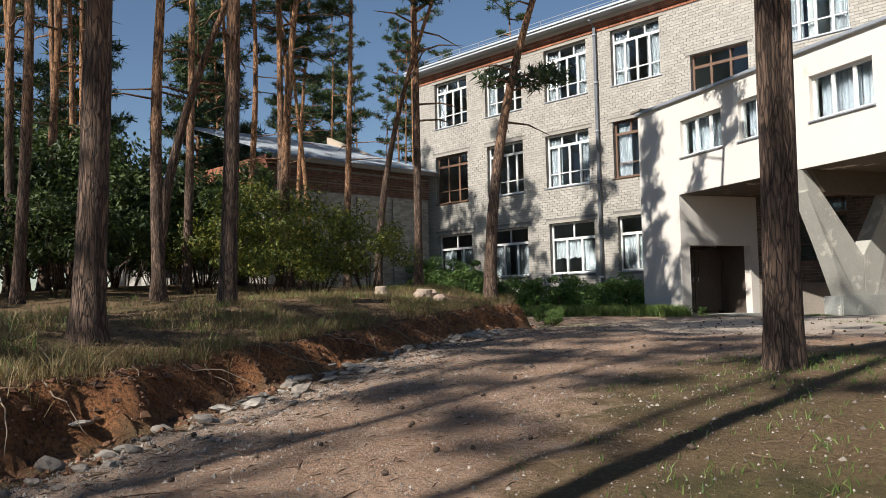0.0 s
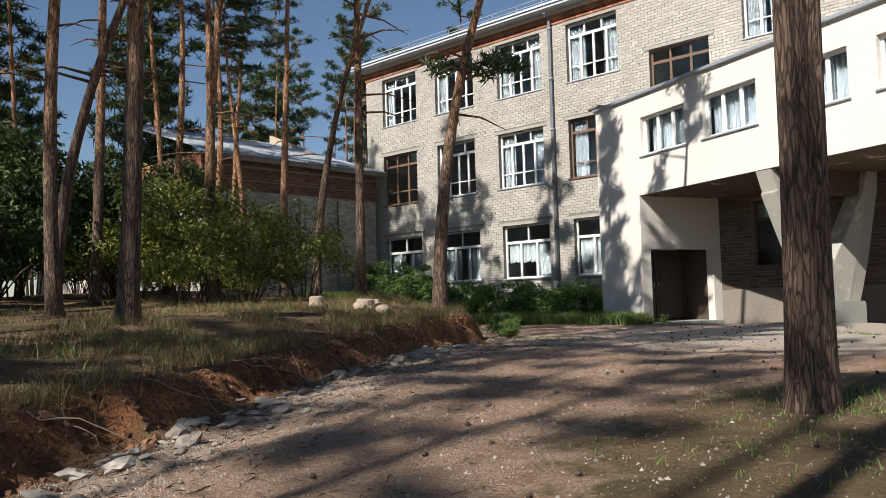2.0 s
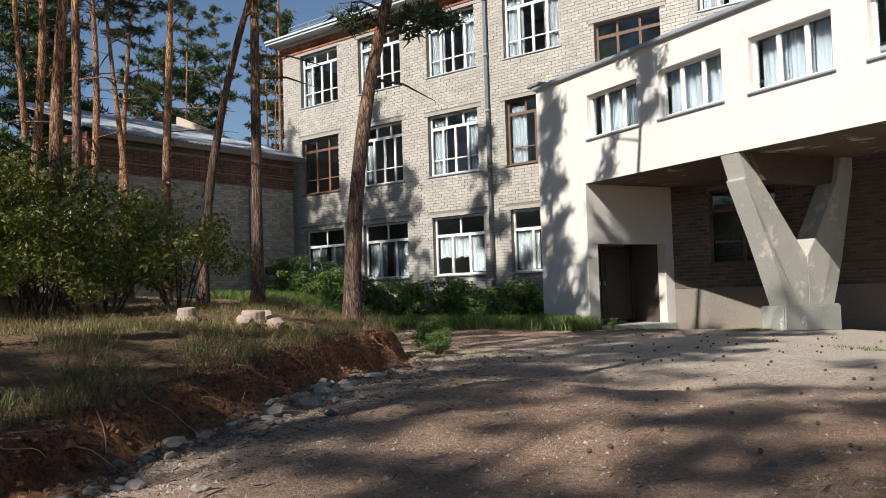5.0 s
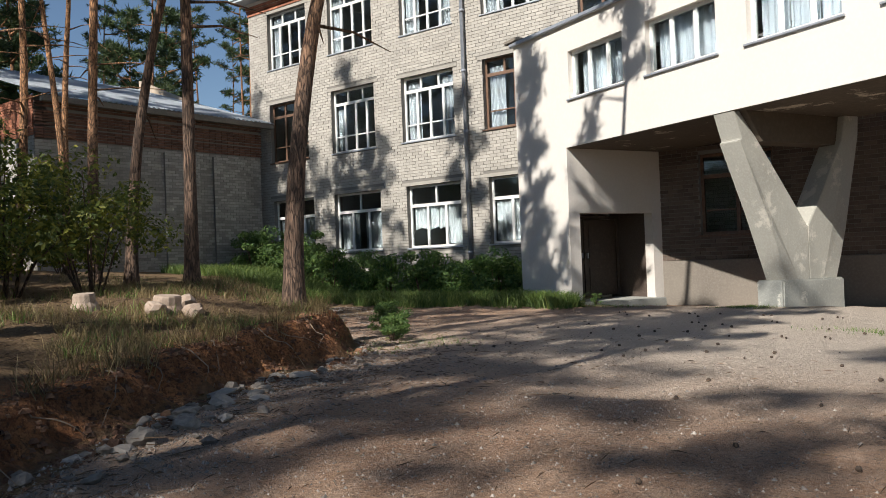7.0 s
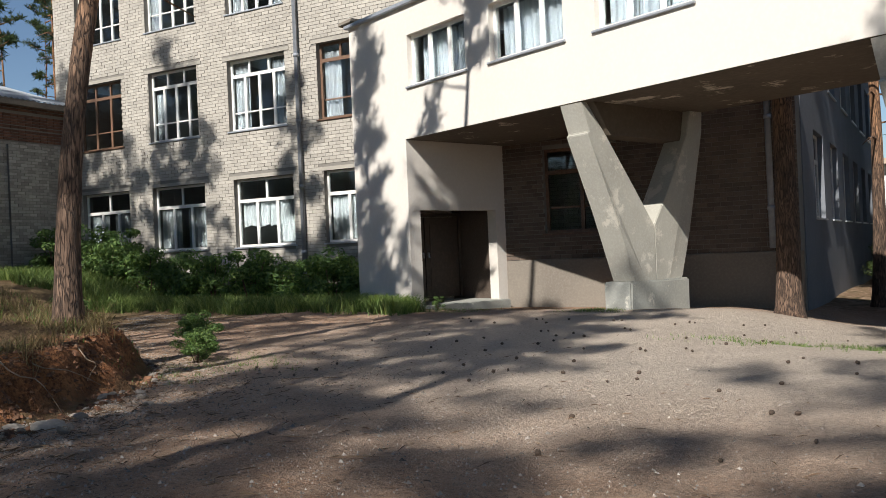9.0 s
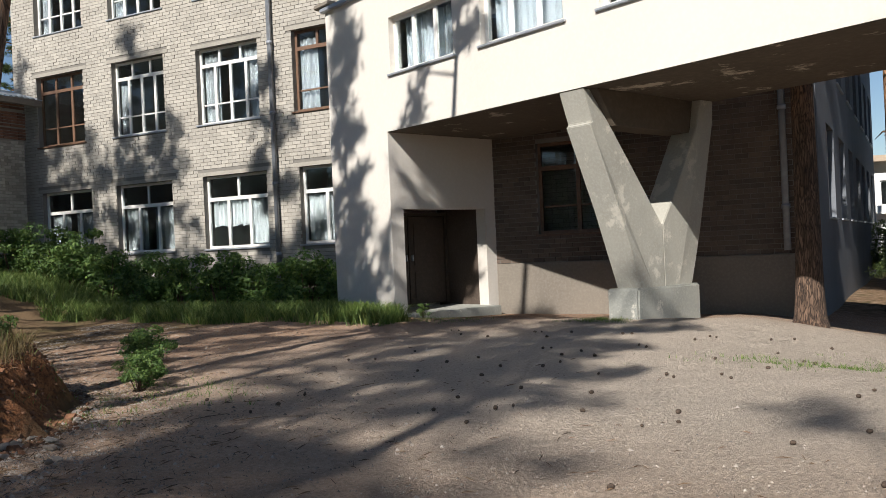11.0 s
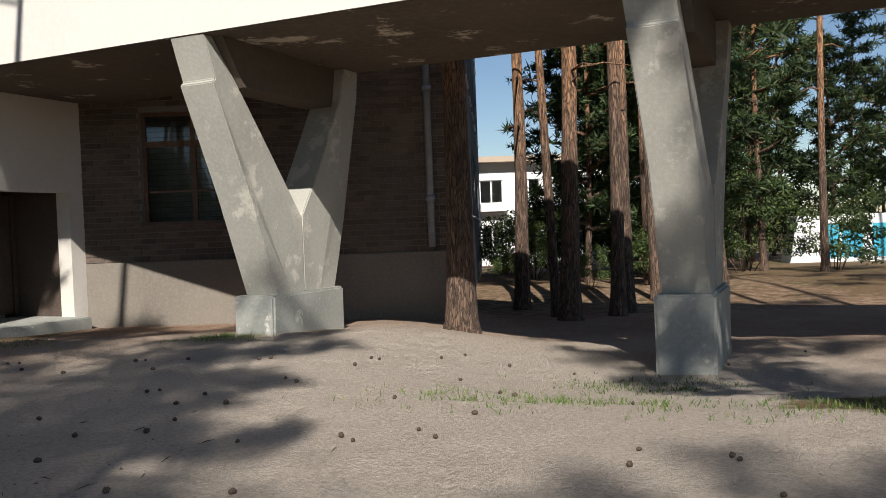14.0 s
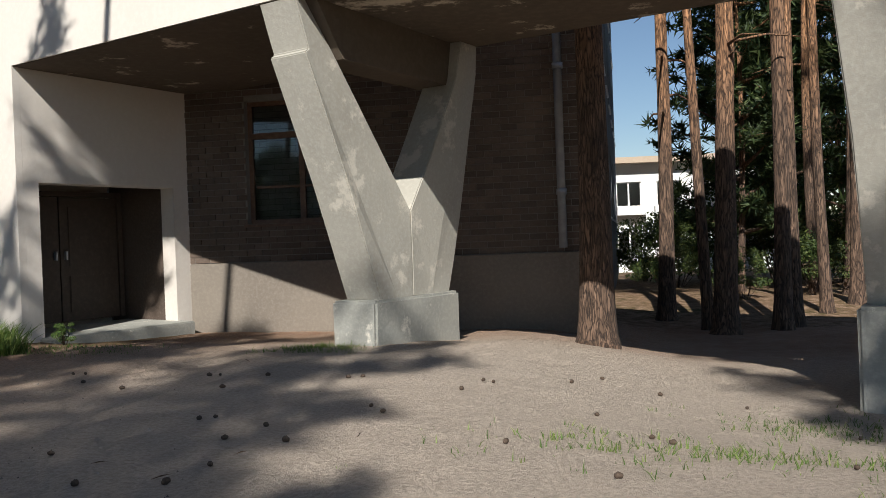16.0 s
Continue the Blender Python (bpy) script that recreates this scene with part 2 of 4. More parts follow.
PIPE = surface("painted_pipe", (0.30, 0.32, 0.36), (0.22, 0.24, 0.27), (0.42, 0.44, 0.48), rough=0.5, fine=6)
SLATE = surface("asbestos_slate", (0.52, 0.56, 0.60), (0.42, 0.45, 0.48), (0.62, 0.66, 0.70), rough=0.6)
STONE = surface("rubble_stone", (0.27, 0.23, 0.19), (0.17, 0.145, 0.12), (0.38, 0.33, 0.28), per="object", spread=0.4, fine=20)
SLAB = surface("pale_slab", (0.36, 0.32, 0.27), (0.24, 0.21, 0.18), (0.47, 0.425, 0.37), per="object", spread=0.35, fine=22)
PALE_STONE = surface("pale_block", (0.40, 0.31, 0.24), (0.28, 0.2, 0.15), (0.52, 0.43, 0.34), fine=14)
ROOT = surface("dry_root", (0.27, 0.2, 0.14), (0.17, 0.12, 0.08), (0.36, 0.29, 0.22), space="Object")
CONE = surface("pine_cone", (0.075, 0.05, 0.035), (0.05, 0.034, 0.024), (0.13, 0.09, 0.06), space="Object", fine=60)
TAN = surface("tan_sheet", (0.50, 0.40, 0.30), (0.42, 0.33, 0.24), (0.56, 0.47, 0.37))
WHITE_WALL = surface("white_wall_paint", (0.78, 0.78, 0.76), (0.7, 0.7, 0.69), (0.82, 0.82, 0.8))
TURQUOISE = surface("turquoise_panel", (0.05, 0.42, 0.55), (0.04, 0.34, 0.46), (0.12, 0.5, 0.6), rough=0.4)
# Wing wall colour, darkened to hold the shade of trees beside it.
WING_SHADE = surface("wing_shade", (0.18, 0.195, 0.22), (0.14, 0.155, 0.175), (0.23, 0.245, 0.27))


# ---- building blocks ----
def mesh_of(name, verts, faces, material, smooth=False):
    me = bpy.data.meshes.new(name)
    me.from_pydata([tuple(v) for v in verts], [], faces)
    me.materials.append(material)
    if smooth:
        me.shade_smooth()
    me.update()
    return me


def part(name, bm_or_me, material=None, parent=None, label="", at=None):
    """ONE mesh object, under a thing or a part."""
    if isinstance(bm_or_me, bmesh.types.BMesh):
        me = bpy.data.meshes.new(name)
        bm_or_me.to_mesh(me)
        bm_or_me.free()
        me.materials.append(material)
    else:
        me = bm_or_me
    ob = new(name, me)
    if parent:
        ob.parent = parent
    if at is not None:
        ob.matrix_basis = at
    if label:
        ob["label"] = label
    return ob


def box(x0, x1, y0, y1, z0, z1, bevel=0.0, bm=None):
    own = bm is None
    bm = bm or bmesh.new()
    vs = [bm.verts.new(p) for p in ((x0, y0, z0), (x1, y0, z0), (x1, y1, z0), (x0, y1, z0), (x0, y0, z1), (x1, y0, z1), (x1, y1, z1), (x0, y1, z1))]
    fs = [bm.faces.new([vs[i] for i in q]) for q in ((3, 2, 1, 0), (4, 5, 6, 7), (0, 1, 5, 4), (1, 2, 6, 5), (2, 3, 7, 6), (3, 0, 4, 7))]
    if bevel and own:
        bmesh.ops.bevel(bm, geom=bm.edges[:], offset=bevel, segments=2, affect="EDGES")
    return bm


def prism(outline, y0, y1, bevel=0.0, bm=None):
    """An outline in x and z, drawn out along y."""
    own = bm is None
    bm = bm or bmesh.new()
    a = [bm.verts.new((x, y0, z)) for x, z in outline]
    b = [bm.verts.new((x, y1, z)) for x, z in outline]
    bm.faces.new(a), bm.faces.new(b[::-1])
    n = len(a)
    for i in range(n):
        bm.faces.new((a[i], b[i], b[(i + 1) % n], a[(i + 1) % n]))
    bmesh.ops.recalc_face_normals(bm, faces=bm.faces)
    if bevel and own:
        bmesh.ops.bevel(bm, geom=bm.edges[:], offset=bevel, segments=2, affect="EDGES")
    return bm


def roughen(bm, cuts, amount, scale=2.0):
    """Uneven, hand-worked faces and chipped edges."""
    bmesh.ops.subdivide_edges(bm, edges=bm.edges[:], cuts=cuts, use_grid_fill=True)
    for v in bm.verts:
        v.co += Vector((noise.noise(v.co * scale), noise.noise(v.co * scale + Vector((7, 0, 0))), noise.noise(v.co * scale + Vector((0, 9, 0))))) * amount
    return bm


def holed_wall(x0, x1, z0, z1, holes, thick):
    """A wall in the plane y = 0 that reaches back to y = thick, with openings (x0, x1, z0, z1) right through it."""
    xs = sorted({x0, x1, *[h[0] for h in holes], *[h[1] for h in holes]})
    zs = sorted({z0, z1, *[h[2] for h in holes], *[h[3] for h in holes]})
    xs = sorted({round(x, 3) for x in xs if x0 <= x <= x1})
    zs = sorted({round(z, 3) for z in zs if z0 <= z <= z1})
    solid = {}
    for i in range(len(xs) - 1):
        for k in range(len(zs) - 1):
            cx, cz = (xs[i] + xs[i + 1]) / 2, (zs[k] + zs[k + 1]) / 2
            solid[i, k] = not any(h[0] < cx < h[1] and h[2] < cz < h[3] for h in holes)
    bm, seen = bmesh.new(), {}

    def v(x, y, z):
        key = (round(x, 4), y, round(z, 4))
        if key not in seen:
            seen[key] = bm.verts.new((x, y, z))
        return seen[key]

    for (i, k), s in solid.items():
        if not s:
            continue
        a, b, c, d = xs[i], xs[i + 1], zs[k], zs[k + 1]
        bm.faces.new((v(a, 0, c), v(b, 0, c), v(b, 0, d), v(a, 0, d)))
        bm.faces.new((v(a, thick, c), v(a, thick, d), v(b, thick, d), v(b, thick, c)))
        if not solid.get((i - 1, k)):
            bm.faces.new((v(a, 0, c), v(a, 0, d), v(a, thick, d), v(a, thick, c)))
        if not solid.get((i + 1, k)):
            bm.faces.new((v(b, 0, c), v(b, thick, c), v(b, thick, d), v(b, 0, d)))
        if not solid.get((i, k - 1)):
            bm.faces.new((v(a, 0, c), v(a, thick, c), v(b, thick, c), v(b, 0, c)))
        if not solid.get((i, k + 1)):
            bm.faces.new((v(a, 0, d), v(b, 0, d), v(b, thick, d), v(a, thick, d)))
    return bm


def brick_rows(x0, x1, z0, z1, holes, length, height, joint, seed):
    """Running bond: (x0, x1, z0, z1, proud) of every brick that fits between the openings."""
    rnd, out, k, z = random.Random(seed), [], 0, z0
    while z + height <= z1:
        x = x0 - (length + joint) * (0.5 if k % 2 else 0.0)
        while x < x1:
            a, b = max(x, x0), min(x + length, x1)
            for h in holes:
                if h[2] < z + height and h[3] > z and h[0] < b and h[1] > a:
                    if a < h[0] and h[0] - a > b - h[1]:
                        b = h[0]
                    elif b > h[1]:
                        a = h[1]
                    else:
                        b = a
            if b - a > 0.05:
                out.append((a, b, z, z + height, 0.012 + rnd.uniform(-0.006, 0.006)))
            x += length + joint
        z += height + joint
        k += 1
    return out


def brick_mesh(name, rows, material):
    """Bricks joined into one mesh, five faces each, standing proud of the wall's face y = 0."""
    verts, faces = [], []
    for a, b, c, d, p in rows:
        n = len(verts)
        verts += [(a, -p, c), (b, -p, c), (b, -p, d), (a, -p, d), (a, 0.004, c), (b, 0.004, c), (b, 0.004, d), (a, 0.004, d)]
        faces += [(n, n + 1, n + 2, n + 3), (n, n + 4, n + 5, n + 1), (n + 1, n + 5, n + 6, n + 2), (n + 2, n + 6, n + 7, n + 3), (n + 3, n + 7, n + 4, n)]
    return mesh_of(name, verts, faces, material)


def brickwork(wall, x0, x1, z0, z1, holes, joined, piece, near, length=0.25, height=0.088, joint=0.012, seed=1, most=300):
    rows = brick_rows(x0, x1, z0, z1, holes, length, height, joint, seed)
    single = [r for r in rows if near(r)][:most]
    taken = set(single)
    tagged(part("brickwork", brick_mesh("brickwork", [r for r in rows if r not in taken], joined), parent=wall), kind="stuff")
    shared = {}
    for a, b, c, d, p in single:
        w = round(b - a, 2)
        if w not in shared:
            shared[w] = brick_mesh("brick", [(0, w, 0, height, 0.012)], piece)
        part("brick", shared[w], parent=wall, at=Matrix.Translation((a, 0.012 - p, c)))


def bar_frame(w, h, bars, depth=0.06):
    """A frame in one piece, w by h, from its (x0, x1, z0, z1) bars; what they leave open goes right through."""
    xs = sorted({0.0, w, *[round(v, 3) for q in bars for v in q[:2]]})
    zs = sorted({0.0, h, *[round(v, 3) for q in bars for v in q[2:]]})
    holes = []
    for x0, x1 in zip(xs, xs[1:]):
        for z0, z1 in zip(zs, zs[1:]):
            cx, cz = (x0 + x1) / 2, (z0 + z1) / 2
            if not any(q[0] <= cx <= q[1] and q[2] <= cz <= q[3] for q in bars):
                holes.append((x0, x1, z0, z1))
    return holed_wall(0.0, w, 0.0, h, holes, depth)


def curtain_mesh(x0, x1, z0, z1, seed, cloth, wave=0.025):
    rnd, n = random.Random(seed), max(6, int((x1 - x0) / 0.03))
    ph, hem = rnd.uniform(0, 6), rnd.uniform(0, 0.04)
    verts, faces = [], []
    for i in range(n + 1):
        x = x0 + (x1 - x0) * i / n
        y = wave * math.sin(x * 38 + ph) + wave * 0.6 * math.sin(x * 17 + 2 * ph)
        verts += [(x, y, z1), (x, y * 1.3, z0 + hem * math.sin(x * 9 + ph))]
        if i:
            faces.append((2 * i - 2, 2 * i - 1, 2 * i + 1, 2 * i))
    return mesh_of("curtain", verts, faces, cloth, True)


def window(parent, x0, x1, z0, z1, style, material, deep=0.16, seed=0, curtains=(), wall_t=0.4, yoff=0.0, cloth=None):
    """A window in a wall's plane y = 0: frame, panes, outer sill, and its curtains, under one part."""
    w, h, f = x1 - x0, z1 - z0, 0.07
    bars = [(0, w, 0, f), (0, w, h - f, h), (0, f, f, h - f), (w - f, w, f, h - f)]
    cuts_top, cuts_low, tz, low = style
    if tz:
        tzm = h * tz
        bars.append((f, w - f, tzm - 0.05, tzm + 0.05))
        for c in cuts_top:
            bars.append((w * c - 0.035, w * c + 0.035, tzm + 0.05, h - f))
    else:
        tzm = h
    for c in cuts_low:
        bars.append((w * c - 0.045, w * c + 0.045, f, min(tzm - 0.05, h - f)))
    if low:
        edges = [f] + [w * c for c in cuts_low] + [w - f]
        for a, b in zip(edges, edges[1:]):
            bars.append((a + 0.05, b - 0.05, h * low - 0.02, h * low + 0.02))
    holder = part("window", bar_frame(w, h, bars), material, parent, at=Matrix.Translation((x0, deep + yoff, z0)))
    edges = [0.03] + [w * c for c in cuts_low] + [w - 0.03]
    for a, b in zip(edges, edges[1:]):
        g = part("pane", box(a + 0.01, b - 0.01, 0.026, 0.032, 0.03, h - 0.03), GLASS, holder)
        g.visible_shadow = False
    part("window_sill", box(-0.06, w + 0.06, -deep - 0.05, 0.02, -0.05, -0.005, 0.008), ZINC if material is not BROWN_FRAME else BROWN_FRAME, holder)
    for n, (a, b, c, d) in enumerate(curtains):
        ob = part("curtain", curtain_mesh(a * w, b * w, c * h, d * h, seed * 7 + n, cloth or CURTAIN), parent=holder, at=Matrix.Translation((0, wall_t - deep - 0.12, 0)), label="pale hanging curtain")
    return holder


# ---- the ground ----
def lerp_table(table, v):
    for (a, p), (b, q) in zip(table, table[1:]):
        if v <= b:
            k = min(1.0, max(0.0, (v - a) / (b - a)))
            return p + (q - p) * k
    return table[-1][1]


def smooth(a, b, v):
    k = min(1.0, max(0.0, (v - a) / (b - a)))
    return k * k * (3 - 2 * k)


ROAD_Z = [(-60, -2.2), (-30, -0.98), (-26.5, -0.70), (-24, -0.46), (-21.5, -0.21), (-19.5, -0.09), (-17.5, 0.0), (-16, 0.02), (-14, -0.05), (-8, -0.03), (-4.5, -0.02), (-2.5, -0.2), (0, -0.3), (40, -1.3), (90, -1.3)]
FOOT = [(-60, 27), (-30, 18.6), (-24.8, 16.45), (-23.4, 15.7), (-21.8, 14.9), (-20.4, 14.2), (-18.5, 13.3), (-16.3, 12.15), (-14.8, 11.5), (-13.5, 10.85), (-12.4, 9.6), (-11, 6.8), (-9, 4.2), (-6, 2.0), (0, 0.0), (60, -8)]


def ground_z(x, y):
    road = lerp_table(ROAD_Z, y) + 0.03 * noise.noise(Vector((x * 0.35, y * 0.35, 0)))
    if y > -6 and x < 10:
        road += 0.12 * smooth(-6, -3, y) * smooth(10, 6, x)
    road -= 0.33 * smooth(14.6, 17.6, x) * smooth(-10.5, -7.0, y) * smooth(8, 2, y)
    d = lerp_table(FOOT, y) - x + 0.22 * noise.noise(Vector((x * 0.9, y * 0.9, 3))) + 0.12 * noise.noise(Vector((x * 3, y * 3, 5)))
    wide = 0.75 + 4.5 * smooth(-13.4, -10.5, y)
    top = lerp_table([(-60, -0.9), (-26, 0.0), (-23, 0.05), (-20.4, 0.18), (-17, 0.36), (-13, 0.5), (0, 0.5)], y)
    top += 0.38 * smooth(0.6, 3.2, d) + 0.45 * smooth(3, 14, d) + 0.04 * noise.noise(Vector((x * 1.3, y * 1.3, 8)))
    k = smooth(0.0, wide, d)
    if wide < 2:
        k = smooth(0.08, 0.62, d + 0.16 * noise.noise(Vector((x * 2.3, y * 2.3, 11))) + 0.07 * noise.noise(Vector((x * 7, y * 7, 13))))
        face = 4 * k * (1 - k)
        top += 0.06 * face
        road += face * (0.20 * noise.noise(Vector((x * 3.5, y * 3.5, 21))) + 0.14 * noise.noise(Vector((x * 9, y * 9, 23))))
    z = road + (max(top, road) - road) * k
    z += 0.022 * noise.noise(Vector((x * 2.2, y * 2.2, 31))) + 0.012 * noise.noise(Vector((x * 6.5, y * 6.5, 33)))
    if -1.6 < d < 0.1 and y < -12:
        z += 0.05 * smooth(-1.6, -0.3, d) * noise.noise(Vector((x * 5, y * 5, 1)))
    z -= 0.10 * smooth(0.9, 0.1, math.hypot(x - 15.2, (y + 14.6) * 0.8))
    return z


def road_mask(x, y):
    d = x - lerp_table(FOOT, y)
    m = smooth(-0.1, 0.5, d)
    if y > -12:
        m *= smooth(-3.2, -5.0, y - 1.2 * smooth(9, 14, x)) if x < 9.5 else 1.0
        m *= smooth(3.5, 7.5, x)
    verge = smooth(0.6, 1.7, math.hypot((x - 19.6) / 1.7, (y + 19.6) / 2.8)) * smooth(0.5, 1.5, math.hypot((x - 20.6) / 1.5, (y + 22.6) / 2.0))
    m *= 0.25 + 0.75 * verge
    m *= 1 - 0.75 * smooth(1.0, 0.3, math.hypot((x - 19.2) / 1.6, (y + 9.4) / 1.0))
    m *= 1 - smooth(24, 29, x)
    return m * (1 - 0.55 * smooth(0.5, 3.0, y))


def soil_mask(x, y):
    d = lerp_table(FOOT, y) - x + 0.22 * noise.noise(Vector((x * 0.9, y * 0.9, 3)))
    return smooth(0.02, 0.25, d) * smooth(1.25, 0.75, d) * smooth(-11.6, -12.8, y)


def gravel_mask(x, y):
    near = smooth(7.5, 2.5, math.hypot((x - 16.0) * 0.9, (y + 8.5) * 0.85)) * 0.92
    d = x - lerp_table(FOOT, y)
    return max(near, 0.25 * smooth(1.5, 0.2, d) * smooth(-0.3, 0.2, d) * smooth(-11, -14, y))


def grid_steps(lo, hi, fine_lo, fine_hi, fine):
    out, v = [], fine_lo
    while v <= fine_hi:
        out.append(v)
        v += fine
    step, v = fine, fine_hi
    while v < hi:
        step *= 1.25
        v += step
        out.append(v)
    step, v = fine, fine_lo
    while v > lo:
        step *= 1.25
        v -= step
        out.insert(0, v)
    return out


gx, gy = grid_steps(-1500, 1500, 8.6, 21.0, 0.075), grid_steps(-1500, 1500, -26.5, -5.0, 0.085)
gverts = [(x, y, ground_z(x, y)) for y in gy for x in gx]
nx = len(gx)
gfaces = [(j * nx + i, j * nx + i + 1, (j + 1) * nx + i + 1, (j + 1) * nx + i) for j in range(len(gy) - 1) for i in range(nx - 1)]
gmesh = mesh_of("ground", gverts, gfaces, GROUND, True)
for mask_name, fn in (("road", road_mask), ("soil", soil_mask), ("gravel", gravel_mask)):
    gmesh.attributes.new(mask_name, "FLOAT", "POINT").data.foreach_set("value", [fn(v[0], v[1]) for v in gverts])
tagged(new("ground", gmesh), "sandy woodland ground with a dirt road and a cut bank", "ground", kind="structure")

# ---- the school ----
COL = [-6.8, -3.47, -0.02, 3.35, 6.74, 10.06]
school = tagged(new("school_building"), "three-storey pale silicate brick school with large windows", "school")
top_style = ((0.33, 0.67), (0.25, 0.5, 0.75), 0.78, 0.26)
brown_style = ((0.33, 0.67), (0.33, 0.67), 0.78, 0.26)
low_style = ((0.5,), (0.33, 0.67), 0.68, 0.0)
both = ((0.03, 0.3, 0.04, 0.93), (0.68, 0.97, 0.04, 0.93))
lace = ((0.04, 0.5, 0.3, 0.66), (0.5, 0.96, 0.3, 0.66), (0.6, 0.96, 0.05, 0.66))
plan = []
for n in (0, 1, 2, 3, 5):
    plan.append((COL[n], COL[n] + 2.17, 8.70, 10.86, top_style, WHITE_FRAME, both if n in (2, 3, 5) else ((0.04, 0.25, 0.04, 0.93),)))
plan.append((6.74, 8.91, 7.05, 9.12, brown_style, BROWN_FRAME, ()))
plan.append((-6.8, -4.68, 5.12, 7.36, brown_style, BROWN_FRAME, ()))
plan.append((-3.42, -1.3, 5.12, 7.36, top_style, WHITE_FRAME, ((0.04, 0.2, 0.04, 0.7),)))
plan.append((-0.05, 2.16, 5.12, 7.28, top_style, WHITE_FRAME, both))
plan.append((3.32, 5.5, 5.12, 7.30, ((0.33, 0.67), (0.5,), 0.78, 0.26), BROWN_FRAME, ((0.04, 0.3, 0.04, 0.9),)))
for n in range(4):
    plan.append((COL[n] + 0.05, COL[n] + 2.32, 1.58, 3.64, low_style, WHITE_FRAME, lace if n == 2 else ((0.04, 0.42, 0.04, 0.64), (0.55, 0.96, 0.04, 0.64))))
holes = [p[:4] for p in plan]
facade = part("wall", holed_wall(-7.9, 16.0, -0.6, 11.2, holes, 0.4), MORTAR, school, "pale silicate brick facade with recessed joints")
part("wall", box(-7.9, -7.5, 0.4, 12.0, -0.6, 11.2), MORTAR, school)
part("wall", box(-7.9, 16.0, 12.0, 12.4, -0.6, 11.2), MORTAR, school)
part("wall", box(-7.5, 15.6, 4.0, 4.2, -0.5, 11.0), ROOM, school, "inner corridor wall")
for z in (0.55, 4.1, 7.65, 11.0):
    part("floor_slab", box(-7.5, 15.9, 0.4, 12.0, z - 0.2, z), ROOM, school)
for x in (-4.1, -0.6, 2.75, 6.2, 9.5, 12.8):
    part("partition", box(x, x + 0.15, 0.42, 4.0, 0.56, 10.79), ROOM, school)
for n, (a, b, c, d, style, mat_, cur) in enumerate(plan):
    window(school, a, b, c, d, style, mat_, 0.16, n, cur, cloth=LACE if c < 4 else CURTAIN)
    part("lintel", box(a - 0.18, b + 0.18, -0.016, 0.15, d + 0.004, d + 0.11), LINTEL, school)
brickwork(facade, -7.9, 16.0, 0.55, 11.0, [(a - 0.18, b + 0.18, d, d + 0.12) if q else (a, b, c - 0.06, d) for a, b, c, d in holes for q in (0, 1)], SILICATE, SILICATE_PIECE, lambda r: 2.8 < r[0] < 4.9 and 3.6 < r[2] < 7, seed=3)
part("plinth", box(-7.9, 9.5, -0.06, -0.001, -0.5, 0.5), PLINTH, school)
# corbelled red cornice, eave and roof
for k, (zz, out) in enumerate(((11.0, 0.03), (11.12, 0.07), (11.24, 0.11))):
    part("cornice_course", brick_mesh("cornice", [(x, x + 0.25, zz, zz + 0.1, out) for x in np.arange(-7.95, 15.8, 0.262)], RED_BRICK), parent=school, label="red brick cornice course")
part("cornice", box(-7.95, 16.0, -0.06, 0.4, 11.2, 11.5), PLASTER, school, "pale plastered cornice band")
part("eave", box(-8.35, 16.3, -0.55, 0.4, 11.5, 11.6), SLATE, school)
part("roof", prism([(-0.6, 11.6), (6.0, 13.4), (12.8, 11.6), (12.8, 11.68), (6.0, 13.5), (-0.6, 11.68)], -16.3, 8.35), SLATE, school, "grey corrugated slate roof", at=pose(0, 0, 0, 0, 0, 90))
rail = bmesh.new()
for x in np.arange(-7, 16, 1.2):
    box(x, x + 0.025, -0.42, -0.395, 11.66, 12.0, bm=rail)
box(-7, 15.8, -0.42, -0.4, 11.98, 12.0, bm=rail)
box(-7, 15.8, -0.42, -0.4, 11.82, 11.84, bm=rail)
part("roof_rail", rail, PIPE, school)


def tube(points, radius, sides=10):
    """A pipe along the points."""
    verts, faces, n = [], [], len(points)
    pts = [Vector(p) for p in points]
    for i, p in enumerate(pts):
        d = (pts[min(i + 1, n - 1)] - pts[max(i - 1, 0)]).normalized()
        a = d.orthogonal().normalized()
        b = d.cross(a)
        r = radius[i] if isinstance(radius, (list, tuple)) else radius
        verts += [tuple(p + r * (math.cos(q) * a + math.sin(q) * b)) for q in np.linspace(0, 2 * math.pi, sides, endpoint=False)]
    for i in range(n - 1):
        for k in range(sides):
            m = (k + 1) % sides
            faces.append((i * sides + k, i * sides + m, (i + 1) * sides + m, (i + 1) * sides + k))
    faces += [tuple(range(sides))[::-1], tuple(range((n - 1) * sides, n * sides))]
    return verts, faces


def aligned_tube(points, radius, sides=10):
    """A pipe whose rings keep one bearing, for bent runs and trunks."""
    verts, faces, n = [], [], len(points)
    for i, p in enumerate(points):
        r = radius[i] if isinstance(radius, (list, tuple)) else radius
        verts += [(p[0] + r * math.cos(q), p[1] + r * math.sin(q), p[2]) for q in np.linspace(0, 2 * math.pi, sides, endpoint=False)]
    for i in range(n - 1):
        for k in range(sides):
            m = (k + 1) % sides
            faces.append((i * sides + k, i * sides + m, (i + 1) * sides + m, (i + 1) * sides + k))
    faces += [tuple(range(sides))[::-1], tuple(range((n - 1) * sides, n * sides))]
    return verts, faces


